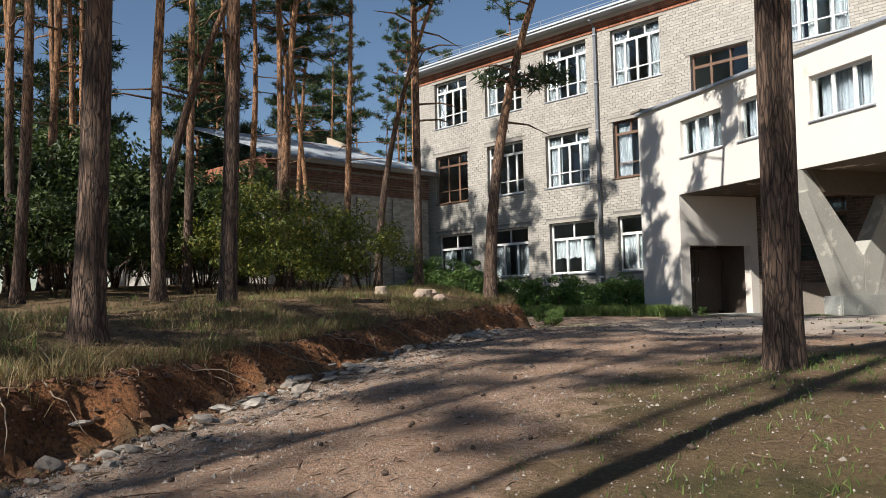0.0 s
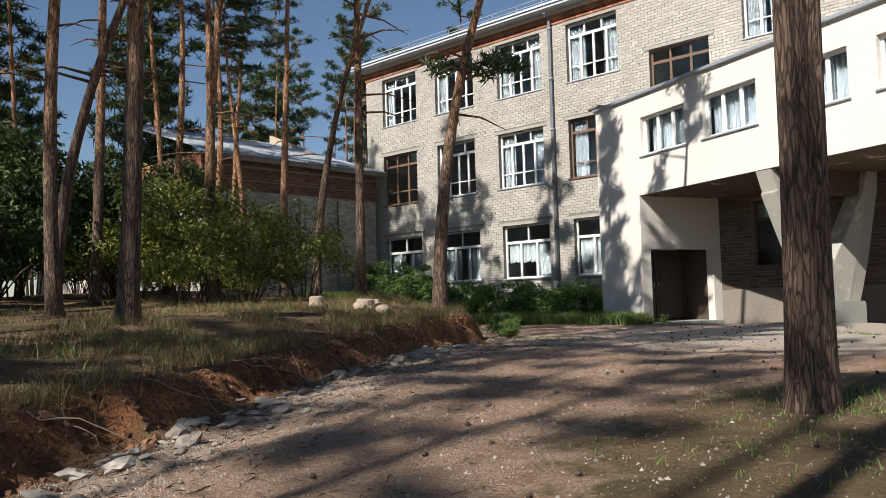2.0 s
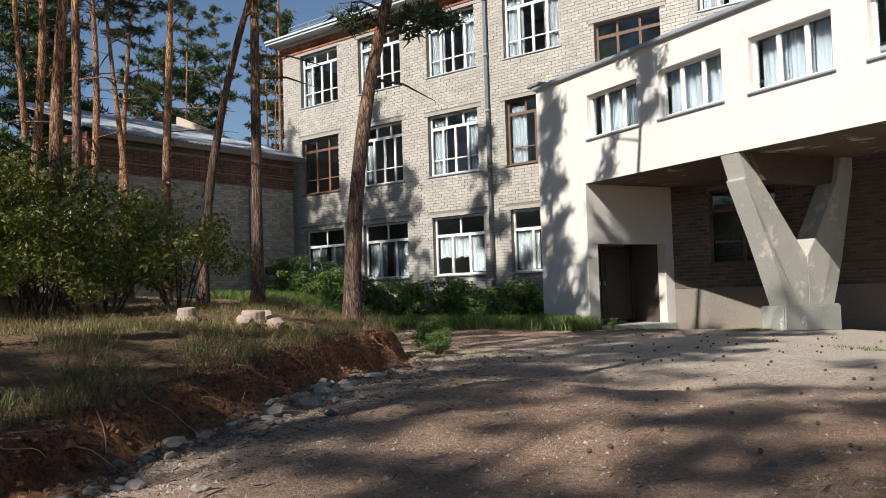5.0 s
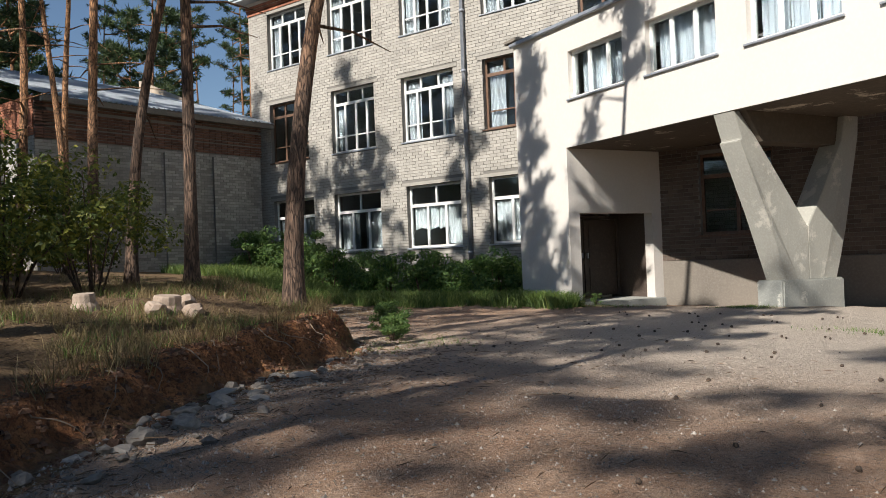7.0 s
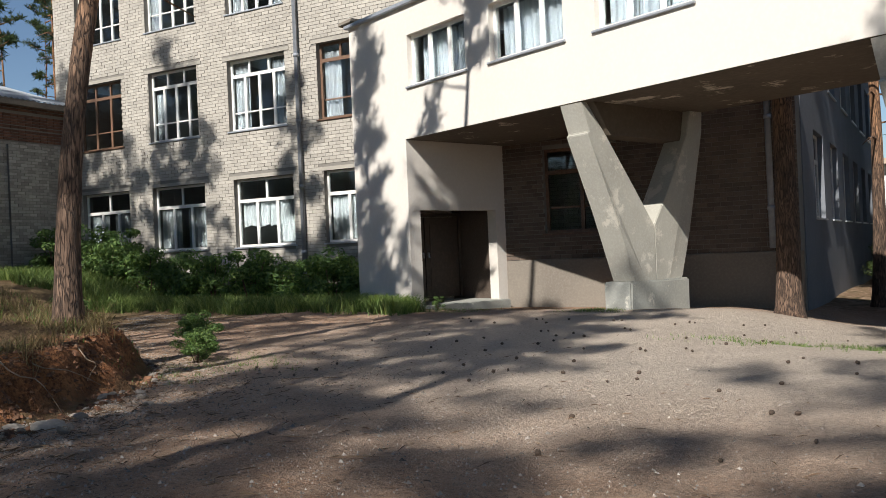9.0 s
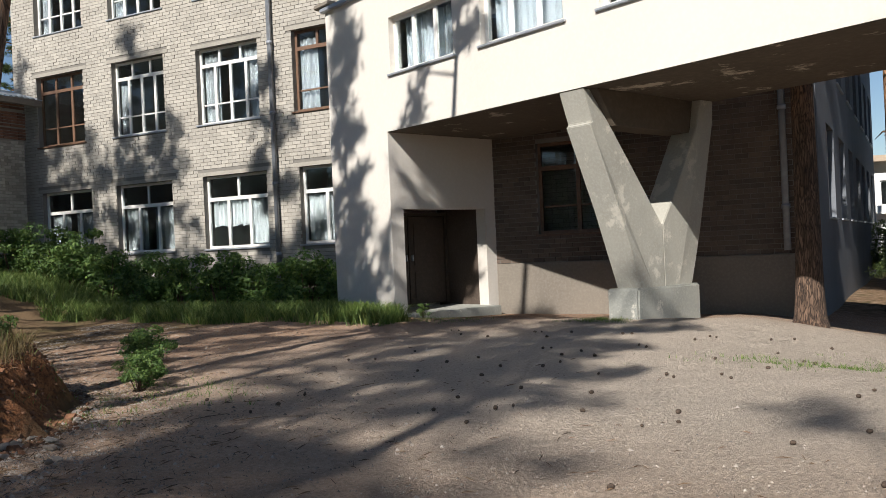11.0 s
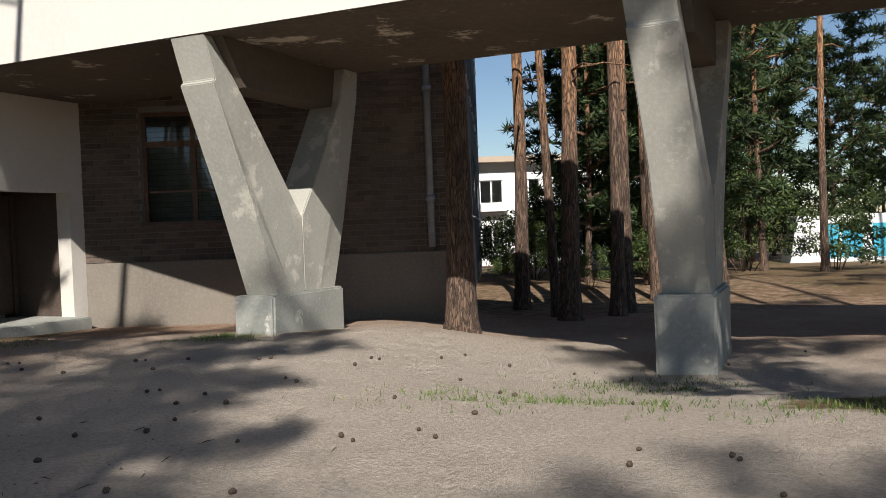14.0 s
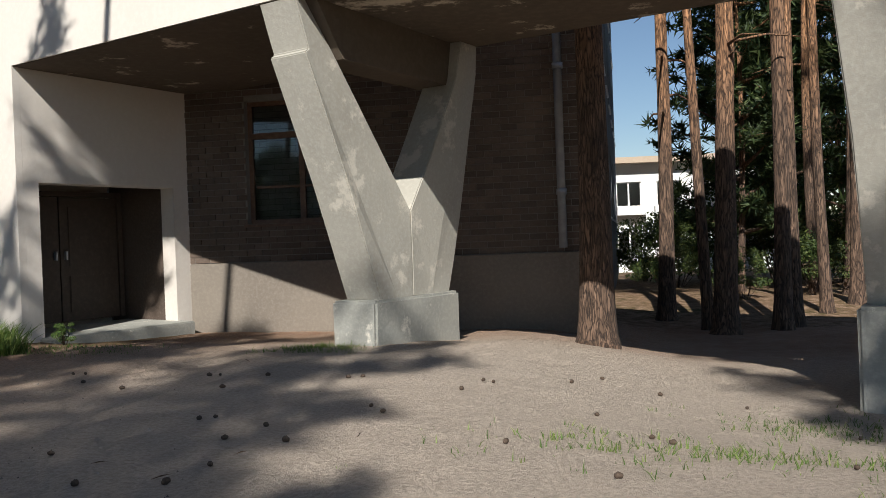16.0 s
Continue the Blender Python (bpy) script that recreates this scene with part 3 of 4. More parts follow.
def downpipe(parent, x, y, z0, z1):
    pipe = part("downpipe", mesh_of("downpipe", *tube([(x, y, z0), (x, y, z1), (x, y - 0.3, z1 + 0.25)], 0.065), PIPE, True), parent=parent, label="grey painted downpipe")
    for z in np.arange(z0 + 0.8, z1, 1.9):
        part("pipe_collar", mesh_of("collar", *aligned_tube([(x, y, z), (x, y, z + 0.09)], 0.082), PIPE, True), parent=pipe)
    return pipe


downpipe(school, 2.68, -0.12, 0.5, 11.15)
# low stair block under the gallery, its brick coloured dark for the shade there
LOW_Y = -0.85
low_holes = [(10.4, 12.2, 1.5, 3.5)]
low = tagged(new("stair_block"), "brick ground-floor block, shade-darkened brown, with a rendered plinth", "building")
low.matrix_basis = pose(0, LOW_Y, 0)
low_wall = part("wall", holed_wall(9.0, 16.0, -0.7, 6.4, low_holes, 0.4), MORTAR, low)
part("wall", box(15.6, 16.0, 0.4, 0.85, -0.7, 6.4), MORTAR, low)
part("roof", box(9.0, 16.0, 0.0, 0.85, 6.4, 6.5), SLATE, low)
part("wall", box(9.4, 15.6, 1.6, 1.7, -0.5, 4.0), ROOM, low)
part("plinth", box(9.4, 16.06, -0.09, -0.016, -0.7, 0.88, 0.01), PLINTH, low, "grey rendered plinth")
brickwork(low_wall, 9.2, 16.0, 0.89, 4.6, low_holes, SHADE_BRICK, SHADE_BRICK_PIECE, lambda r: 12.4 < r[0] < 15.3 and 0.9 < r[2] < 3.9, seed=5)
window(low, 10.4, 12.2, 1.5, 3.5, ((0.5,), (0.5,), 0.72, 0.3), BROWN_FRAME, 0.14, 40)
downpipe(low, 15.47, -0.12, 0.95, 4.6)
# wing that runs away behind the corner
wing = tagged(new("school_wing"), "grey rendered school wing, darkened for shade, with tall dark windows", "school")
wing.matrix_basis = pose(16.0, -0.4, 0, 0, 0, 87.4)
wing_holes = [(x, x + 1.9, z, z + 2.1) for x in (2.5, 6.0, 9.5, 13.0, 16.5, 20.0, 23.5) for z in (1.6, 5.1, 8.6)]
part("wall", holed_wall(0.5, 27.0, -0.7, 11.2, wing_holes, 0.4), WING_SHADE, wing)
part("wall", box(26.6, 27.0, 0.4, 10, -0.7, 11.2), WING_SHADE, wing)
part("wall", box(0.5, 27.0, 5.0, 5.2, -0.7, 11.0), ROOM, wing)
part("eave", box(0.0, 27.5, -0.5, 6, 11.2, 11.4), SLATE, wing)
for n, h in enumerate(wing_holes):
    window(wing, *h, low_style, WHITE_FRAME, 0.14, 60 + n)

# ---- the gallery on its V-shaped supports ----
gallery = tagged(new("gallery_bridge"), "cream plastered first-floor gallery bridging a passage", "building")
gallery.matrix_basis = pose(0, 0, 0, 0, 0, -22.7)
FRONT, REAR, U0, U1, SOFF, TOP = -0.1, 3.15, 6.88, 27.0, 3.70, 6.62
g_holes = [(9.17 + 2.66 * k, 11.1 + 2.66 * k, 4.84, 5.97) for k in range(7)]
front = part("wall", holed_wall(U0, U1, SOFF, TOP, g_holes, 0.3), PLASTER, gallery, "sunlit cream plaster front", at=Matrix.Translation((0, FRONT, 0)))
part("wall", holed_wall(10.6, U1, SOFF, TOP, g_holes[1:], 0.25), PLASTER, gallery, at=Matrix.Translation((0, REAR - 0.25, 0)))
part("end_wall", box(U0, U0 + 0.3, FRONT + 0.3, 2.6, -0.4, TOP), PLASTER, gallery)
part("soffit", roughen(box(8.98, U1, FRONT + 0.02, REAR, SOFF - 0.012, SOFF - 0.002), 0, 0), SOFFIT, gallery, "brown painted soffit with peeling patches")
part("floor_slab", box(9.2, U1, FRONT + 0.3, REAR - 0.25, SOFF, SOFF + 0.3), ROOM, gallery)
part("roof", box(U0 - 0.08, U1, FRONT - 0.1, REAR + 0.1, TOP, TOP + 0.09, 0.01), ZINC, gallery, "grey sheet-metal parapet flashing")
cap = part("parapet_cap", box(U0 - 0.25, U0 + 0.35, FRONT - 0.14, 0.9, TOP + 0.1, TOP + 0.19, 0.015), PLINTH, gallery, "dark overhanging parapet slab")
part("wall", box(U0, 8.98, FRONT, -0.001, -0.5, SOFF), PLASTER, gallery, "cream plaster pier")
for n, h in enumerate(g_holes):
    window(gallery, *h, ((), (0.33, 0.67), 0.0, 0.0), WHITE_FRAME, 0.13, 90 + n, ((0.03, 0.34, 0.02, 0.97), (0.335, 0.665, 0.02, 0.97), (0.66, 0.97, 0.02, 0.97)), wall_t=0.5, yoff=FRONT, cloth=SHEER)
# entrance wall, square to the front, with its doorway
door_wall = part("wall", holed_wall(0.0, 3.2, -0.5, SOFF - 0.012, [(0.22, 2.52, -0.5, 2.13)], 0.3), PLASTER, gallery, "cream plaster wall round the doorway", at=pose(8.98, 0, 0, 0, 0, 90))
part("broken_edge", roughen(box(8.69, 8.97, 3.204, 3.34, -0.4, 1.5), 3, 0.03, 6), SHADE_BRICK, gallery, "broken brick edge where plaster has fallen")
part("step", box(7.6, 9.3, 0.15, 2.6, -0.4, -0.02, 0.02), BASE_CONCRETE, gallery, "worn concrete doorstep")
part("passage_wall", box(7.2, 8.68, 2.62, 2.8, -0.4, SOFF - 0.02), SHADE_BRICK, gallery)
part("passage_ceiling", box(7.2, 8.68, FRONT + 0.3, 2.62, 2.6, 2.7), SOFFIT, gallery)


def doors():
    d = tagged(new("entrance_door"), "dark worn double door with lower panels", "door")
    d.matrix_basis = pose(0, 0, 0, 0, 0, -22.7) @ pose(7.6, 0.26, 0.03, 0, 0, 90)
    part("door_frame", bar_frame(2.3, 2.1, [(0.0, 0.08, 0, 2.1), (2.22, 2.3, 0, 2.1), (0.08, 2.22, 2.02, 2.1)], 0.1), DOOR_WOOD, d)
    for k in (0.09, 1.16):
        leaf = part("door_leaf", box(k, k + 1.05, 0.03, 0.07, 0.01, 2.01, 0.004), DOOR_WOOD, d)
        for z0, z1 in ((0.15, 0.75), (0.9, 1.85)):
            part("panel", box(k + 0.14, k + 0.91, 0.01, 0.03, z0, z1, 0.008), DOOR_WOOD, leaf)
        part("door_handle", box(k + (0.95 if k < 1 else 0.06), k + (0.98 if k < 1 else 0.09), -0.04, 0.03, 1.0, 1.14, 0.006), ZINC, leaf, "worn metal handle")


doors()


def v_support(u):
    """A concrete V: a low block, two legs in one plane across the gallery, and the beam that they carry."""
    s = tagged(new("v_support"), "weathered grey concrete V-shaped support on a block base", "support pillar", "gallery supports")
    s.matrix_basis = pose(0, 0, 0, 0, 0, -22.7) @ pose(u, 0, 0)
    part("base", roughen(box(0.0, 0.63, 0.79, 2.57, -0.7, 0.48, 0.03), 2, 0.012), BASE_CONCRETE, s, "chipped grey concrete block")
    turn = pose(0, 0, 0, 0, 0, 90)
    # outlines in the plane across the gallery (depth, height)
    front = [(1.0, 0.47), (1.64, 0.47), (1.64, 1.5), (0.46, 3.18), (0.08, 3.69), (-0.09, 3.69), (0.06, 3.17), (0.0, 3.13)]
    rear = [(1.642, 0.47), (2.44, 0.47), (2.78, 1.41), (3.12, 3.3), (3.12, 3.69), (2.72, 3.69), (2.62, 3.2), (1.96, 2.0), (1.642, 1.5)]
    for name, outline in (("front_leg", front), ("rear_leg", rear)):
        leg = roughen(prism(outline, -0.56, -0.06, 0.012), 1, 0.008)
        for v in leg.verts:
            k = max(0.0, (v.co.z - 1.5) / 2.2)
            v.co.y += 0.15 * k if name == "front_leg" else -0.14 * k
        part(name, leg, CONCRETE, s, "patched plaster over concrete", at=turn)
    part("beam", prism([(0.5, 3.12), (0.1, 3.685), (2.715, 3.685), (2.615, 3.12)], -0.54, -0.08), BEAM_SHADE, s, at=turn)
    return s


for u in (13.68, 19.1, 24.5):
    v_support(u)

# ---- the annex ----
annex = tagged(new("annex_building"), "single-storey grey brick annex with a red brick parapet and slate roof", "building")
annex.matrix_basis = pose(-7.0, 0, 0)
annex_wall = part("wall", holed_wall(-9.0, -0.4, 0.0, 6.6, [], 0.4), MORTAR, annex, at=pose(0, 0, 0, 0, 0, 90))
brickwork(annex_wall, -9.0, -0.4, 0.6, 5.3, [], ANNEX_BRICK, ANNEX_BRICK_PIECE, lambda r: False, seed=8)
for y in (-4.6, -2.6):
    b_wall = part("buttress", holed_wall(y, y + 1.4, 0.0, 5.2, [], 0.085), MORTAR, annex, "shallow grey brick buttress", at=pose(0.1, 0, 0, 0, 0, 90))
    brickwork(b_wall, y, y + 1.4, 0.6, 5.2, [], ANNEX_BRICK, ANNEX_BRICK_PIECE, lambda r: True, seed=4)
part("parapet_band", brick_mesh("band", [(y, y + 0.25, z, z + 0.07, 0.05) for y in np.arange(-9.0, -0.5, 0.262) for z in (5.34, 5.43, 5.52, 5.61, 5.74, 5.85, 5.94, 6.03, 6.12, 6.3, 6.4)], SHADED_BAND), parent=annex, at=pose(0, 0, 0, 0, 0, 90), label="red brick parapet courses, darkened brown for shade")
gable = part("wall", holed_wall(-16.0, 0.0, 0.0, 6.6, [(-10, -8.6, 2.0, 4.0), (-6, -4.6, 2.0, 4.0)], 0.4), MORTAR, annex, at=pose(0, -9.0, 0))
brickwork(gable, -16.0, 0.0, 0.6, 5.4, [(-10, -8.6, 2.0, 4.0), (-6, -4.6, 2.0, 4.0)], SILICATE, SILICATE_PIECE, lambda r: False, seed=9)
part("parapet_band", brick_mesh("band", [(x, x + 0.25, z, z + 0.07, 0.03 + 0.02 * math.sin(z * 9)) for x in np.arange(-16, -0.2, 0.262) for z in np.arange(5.42, 6.6, 0.082)], RED_BRICK), parent=annex, at=pose(0, -9.0, 0), label="crumbling red brick parapet")
roof = bmesh.new()
n = 46
row = []
for i in range(n * 4 + 1):
    y = -8.9 + 8.9 * i / (n * 4)
    zz = 0.03 * math.sin(i * math.pi / 2)
    row.append((roof.verts.new((0.45, y, 6.62 + zz)), roof.verts.new((-8.0, y, 9.2 + zz))))
for a, b in zip(row, row[1:]):
    roof.faces.new((a[0], b[0], b[1], a[1]))
bmesh.ops.solidify(roof, geom=roof.faces[:], thickness=0.02)
part("roof", roof, SLATE, annex, "pale corrugated slate roof")
part("roof_edge", box(0.2, 0.4, -8.9, -0.01, 6.42, 6.6), PLINTH, annex)
part("wall", prism([(-8.0, 6.5), (-1.2, 6.9), (-8.0, 9.6)], -0.5, -0.3), TAN, annex, "tan sheet gable")
part("wall", box(-16.0, -15.6, -8.6, 0.0, 0.0, 6.6), MORTAR, annex)


# ---- trees and plants ----
def needle_tuft(rnd, c, r, verts, faces, n=13):
    """A spray of needles, bundled into slim blades round a twig's end."""
    for _ in range(n):
        d = Vector((rnd.gauss(0, 1), rnd.gauss(0, 1), rnd.gauss(0.35, 0.8))).normalized()
        s = d.orthogonal().normalized() * r * 0.1
        s.rotate(Matrix.Rotation(rnd.uniform(0, 6.28), 3, d))
        k = len(verts)
        root = c + d * r * 0.15
        verts += [tuple(root + s), tuple(root - s), tuple(c + d * r * rnd.uniform(0.8, 1.3))]
        faces.append((k, k + 1, k + 2))


def pine(height, base_r, crown_from, crown_r, seed, tufts=900, lean=(0, 0), bow=0.4, size=0.36, stubs=7, twin=None, sprigs=()):
    """A Scots pine: tapering trunk, a few dead stubs, limbs, and a loose crown of needle sprays."""
    rnd = random.Random(seed)
    t = new("pine_tree")
    wob = [rnd.uniform(-1, 1) for _ in range(4)]

    def axis(z):
        k = z / height
        return Vector((lean[0] * k * k + bow * 0.3 * math.sin(k * 4 + wob[0]) - bow * 0.3 * math.sin(wob[0]), lean[1] * k * k + bow * 0.3 * math.sin(k * 3.3 + wob[1]) - bow * 0.3 * math.sin(wob[1]), z))

    zs = [-0.4, 0.0, 0.12, 0.35, 0.9] + list(np.linspace(1.8, height, 20))
    rad = [base_r * (1.0 - 0.86 * max(0, z) / height) * (1 + 0.42 * math.exp(-max(z, 0) / 0.25)) for z in zs]
    verts, faces = aligned_tube([tuple(axis(max(z, 0)) + Vector((0, 0, min(z, 0)))) for z in zs], rad, 16)
    verts = [tuple(Vector(v) + 0.09 * base_r * Vector((noise.noise(Vector(v) * 5), noise.noise(Vector(v) * 5 + Vector((3, 0, 0))), 0))) for v in verts]
    part("trunk", mesh_of("trunk", verts, faces, BARK, True), parent=t, label="scaly bark, grey below and orange above")
    if twin:
        v2, f2 = aligned_tube([tuple(axis(max(z, 0)) + Vector((twin[0] * (1 + 0.05 * z), twin[1] * (1 + 0.05 * z), min(z, 0)))) for z in zs[:-4]], [r * twin[2] for r in rad[:-4]], 14)
        part("trunk", mesh_of("trunk", v2, f2, BARK, True), parent=t, label="slimmer second stem grown against the first")
    for _ in range(stubs):
        z = rnd.uniform(height * 0.25, height * crown_from)
        a, ln = rnd.uniform(0, 6.28), rnd.uniform(0.4, 1.5)
        p = axis(z)
        d = Vector((math.cos(a), math.sin(a), rnd.uniform(-0.25, 0.25)))
        part("dead_branch", mesh_of("dead_branch", *tube([p, p + d * ln * 0.5 + Vector((0, 0, 0.05)), p + d * ln + Vector((0, 0, -0.1))], [0.03, 0.02, 0.006], 5), BARK, True), parent=t)
    nv, nf, limb_v, limb_f = [], [], [], []
    limbs = max(9, int(tufts / 30))
    for k in range(limbs):
        h = crown_from + (1 - crown_from) * ((k + rnd.random()) / limbs) ** 0.9
        p = axis(h * height)
        q = (h - crown_from) / (1 - crown_from)
        reach = crown_r * rnd.uniform(0.45, 1.1) * (0.6 + 0.9 * q) * (1.06 - q) ** 0.55 * 1.15
        a = k * 2.4 + rnd.uniform(-0.5, 0.5)
        d = Vector((math.cos(a), math.sin(a), rnd.uniform(-0.12, 0.45)))
        pts = [p + d * reach * s + Vector((0, 0, 0.25 * reach * s * s)) for s in (0, 0.35, 0.7, 1.0)]
        v, f = tube(pts, [0.05 + 0.03 * (1 - q), 0.035, 0.02, 0.008], 5)
        off = len(limb_v)
        limb_v += v
        limb_f += [tuple(i + off for i in face) for face in f]
        pads = max(2, int(tufts / limbs / 9))
        for j in range(pads):
            w = 1.0 - 0.68 * (j + rnd.uniform(0, 0.6)) / pads
            side = Vector((-d.y, d.x, 0)) * rnd.gauss(0, 0.22) * reach * (1.2 - 0.6 * w)
            mid = p + d * reach * w + Vector((0, 0, 0.25 * reach * w * w)) + side
            v, f = tube([p + (mid - side - p) * 0.8, mid], [0.012, 0.005], 4)
            off = len(limb_v)
            limb_v += v
            limb_f += [tuple(i + off for i in face) for face in f]
            pr = rnd.uniform(0.22, 0.42) * (0.55 + 0.2 * crown_r)
            for _ in range(int(tufts / limbs / pads)):
                c = mid + Vector((rnd.gauss(0, 0.55) * pr, rnd.gauss(0, 0.55) * pr, rnd.gauss(0.1, 0.24) * pr))
                needle_tuft(rnd, c, size * rnd.uniform(0.6, 1.2), nv, nf, 11)
    for z, a, ln in sprigs:
        p, d = axis(z), Vector((math.cos(a), math.sin(a), 0.12))
        v, f = tube([p, p + d * ln * 0.6 + Vector((0, 0, 0.08)), p + d * ln], [0.03, 0.018, 0.006], 5)
        off = len(limb_v)
        limb_v += v
        limb_f += [tuple(i + off for i in face) for face in f]
        for _ in range(26):
            w = rnd.uniform(0.5, 1.08)
            needle_tuft(rnd, p + d * ln * w + Vector((rnd.gauss(0, 0.13), rnd.gauss(0, 0.13), rnd.gauss(0.02, 0.08))), size * rnd.uniform(0.7, 1.1), nv, nf, 11)
    tagged(part("limb", mesh_of("limb", limb_v, limb_f, BARK, True), parent=t), kind="stuff")
    part("crown", mesh_of("crown", nv, nf, NEEDLES), parent=t, label="dark green needles")
    return t


def leaf_cloud(rnd, centre, radius, count, size, verts, faces):
    """Small folded leaves scattered through an uneven ball, thicker toward its skin."""
    for _ in range(count):
        d = Vector((rnd.gauss(0, 1), rnd.gauss(0, 1), rnd.gauss(0, 1))).normalized()
        c = centre + Vector((d.x * radius[0], d.y * radius[1], d.z * radius[2])) * rnd.uniform(0.25, 1.05) ** 0.5
        n = (d + Vector((rnd.gauss(0, 0.6), rnd.gauss(0, 0.6), rnd.gauss(0.5, 0.6)))).normalized()
        a = n.orthogonal().normalized()
        a.rotate(Matrix.Rotation(rnd.uniform(0, 6.28), 3, n))
        b, s, k = n.cross(a), size * rnd.uniform(0.6, 1.3), len(verts)
        verts += [tuple(c - a * s), tuple(c + b * s * 0.45 + n * s * 0.12), tuple(c + a * s), tuple(c - b * s * 0.45 + n * s * 0.12)]
        faces.append((k, k + 1, k + 2, k + 3))


def shrub(name, height, spread, seed, material, clumps=16, leaves=150, leaf=0.06, stems=9):
    """A many-stemmed shrub: thin stems from the ground, leaf clumps with gaps between them."""
    rnd = random.Random(seed)
    s = new(name)
    sv, sf, lv, lf = [], [], [], []
    for k in range(clumps):
        a, r, q = rnd.uniform(0, 6.28), spread * rnd.uniform(0.1, 1.0) ** 0.7, rnd.uniform(0.25, 1.0)
        c = Vector((math.cos(a) * r * (1.15 - 0.5 * q), math.sin(a) * r * (1.15 - 0.5 * q), height * q * rnd.uniform(0.75, 1.0)))
        size = spread * rnd.uniform(0.22, 0.42)
        leaf_cloud(rnd, c, (size, size, size * 0.62), leaves, leaf, lv, lf)
        if k < stems:
            foot = Vector((c.x * 0.2, c.y * 0.2, -0.1))
            v, f = tube([foot, foot.lerp(c, 0.5) + Vector((0, 0, 0.15)), c], [0.022, 0.015, 0.006], 5)
            off = len(sv)
            sv += v
            sf += [tuple(i + off for i in face) for face in f]
    part("stem", mesh_of("stem", sv, sf, BARK, True), parent=s)
    part("foliage", mesh_of("foliage", lv, lf, material), parent=s)
    return s


def stand(ob, x, y, turn=0, size=1.0, sink=0.0):
    ob.matrix_basis = Matrix.Translation((x, y, ground_z(x, y) - sink)) @ pose(0, 0, 0, 0, 0, turn)
    ob.scale = (size, size, size)
    return ob


def again(src, x, y, turn=0, size=1.0):
    ob = copy_thing(src, Matrix.Translation((x, y, ground_z(x, y))) @ pose(0, 0, 0, 0, 0, turn))
    ob.scale = (size, size, size)
    return ob


TALL = "tall Scots pine with bare trunk and high open crown"
# trunks that can be told apart along the walk
stand(tagged(pine(15.5, 0.155, 0.66, 1.5, 11, 420, size=0.26), "large Scots pine with dark scaly trunk on the bank", "pine tree", "pines"), 13.85, -23.5)
stand(tagged(pine(15.2, 0.135, 0.62, 1.6, 12, 480, size=0.26), "Scots pine with flared foot and orange upper bark", "pine tree", "pines"), 10.58, -20.24)
stand(tagged(pine(18, 0.125, 0.46, 2.1, 13, 1200, size=0.26, bow=0.1, twin=(0.10, 0.06, 0.62)), "stout twin-stemmed Scots pine with cracked bark beside the road", "pine tree", "pines"), 18.84, -19.38)
stand(tagged(pine(13, 0.14, 0.74, 0.95, 14, 760, lean=(1.6, 4.1), bow=0.05, size=0.21, sprigs=((4.7, 0.6, 1.2), (5.0, 0.8, 1.0), (4.9, 3.8, 0.6), (4.8, 0.2, 0.8))), "leaning curved pine at the end of the bank", "pine tree", "pines"), 9.42, -13.27)
stand(tagged(pine(14.0, 0.11, 0.48, 1.05, 22, 900, bow=0.15, size=0.24), "slender pine with a narrow crown behind the shrub", "pine tree", "pines"), 7.0, -13.25)
stand(tagged(pine(17.3, 0.11, 0.66, 1.05, 23, 430, bow=0.15, size=0.26), "slender tall pine with a narrow crown", "pine tree", "pines"), 2.55, -14.3)
stand(tagged(pine(17, 0.22, 0.6, 2.6, 15, 900), "thick Scots pine standing against the building corner", "pine tree", "pines"), 15.92, -2.75)
KIND_H = 20.0
kinds = [tagged(pine(KIND_H, 0.105 + 0.012 * (k % 2), 0.62 + 0.03 * (k % 3), 1.9, 20 + k, 440, bow=0.8, size=0.27), TALL, "pine tree", "pines") for k in range(4)]
# foot of each trunk and the tree's height
spots = [(6.86, -22.17, 17.1), (1.24, -20.03, 16.0), (-2.45, -18.44, 22.2), (8.1, -20.2, 13.8), (5.35, -18.4, 15.8), (1.68, -15.0, 12.0), (-1.4, -13.4, 14.7), (6.6, -16.6, 11.4), (4.33, -13.4, 11.7), (0.16, -12.9, 10.7), (0.04, -11.7, 9.8), (-3.0, -10.06, 11.9), (4.2, -21.5, 18.6), (3.0, -23.8, 19.5), (-0.5, -22.5, 18.0), (-4.8, -17.0, 17.9), (-6.2, -19.5, 19.7)]
for k, (x, y, h) in enumerate(spots):
    ob = (stand if k < 4 else again)(kinds[k % 4], x, y, 80 * k)
    ob.scale = (1, 1, h / KIND_H)
stand(tagged(pine(10.5, 0.1, 0.86, 0.6, 17, 45, lean=(3.4, 1.5), bow=0.1), "slim leaning pine beside the shrub", "pine tree", "pines"), 6.0, -13.7)
stand(tagged(pine(10, 0.11, 0.84, 1.2, 18, 120, lean=(3.4, 2.9), bow=0.1), "strongly leaning pine among upright trunks", "pine tree", "pines"), 7.3, -19.9)
young = [tagged(pine(9 + 2 * k, 0.10, 0.12, 2.0, 40 + k, 1050, size=0.31, stubs=0), "bushy young pine with branches to the ground", "pine tree", "young pines") for k in range(3)]
rnd = random.Random(5)


def clear(x, y):
    """Away from the road, the buildings and the walk."""
    if -8.5 < x < 19 and y > -6:
        return False
    if -24 < x < -6.5 and -10 < y < 1:
        return False
    return True


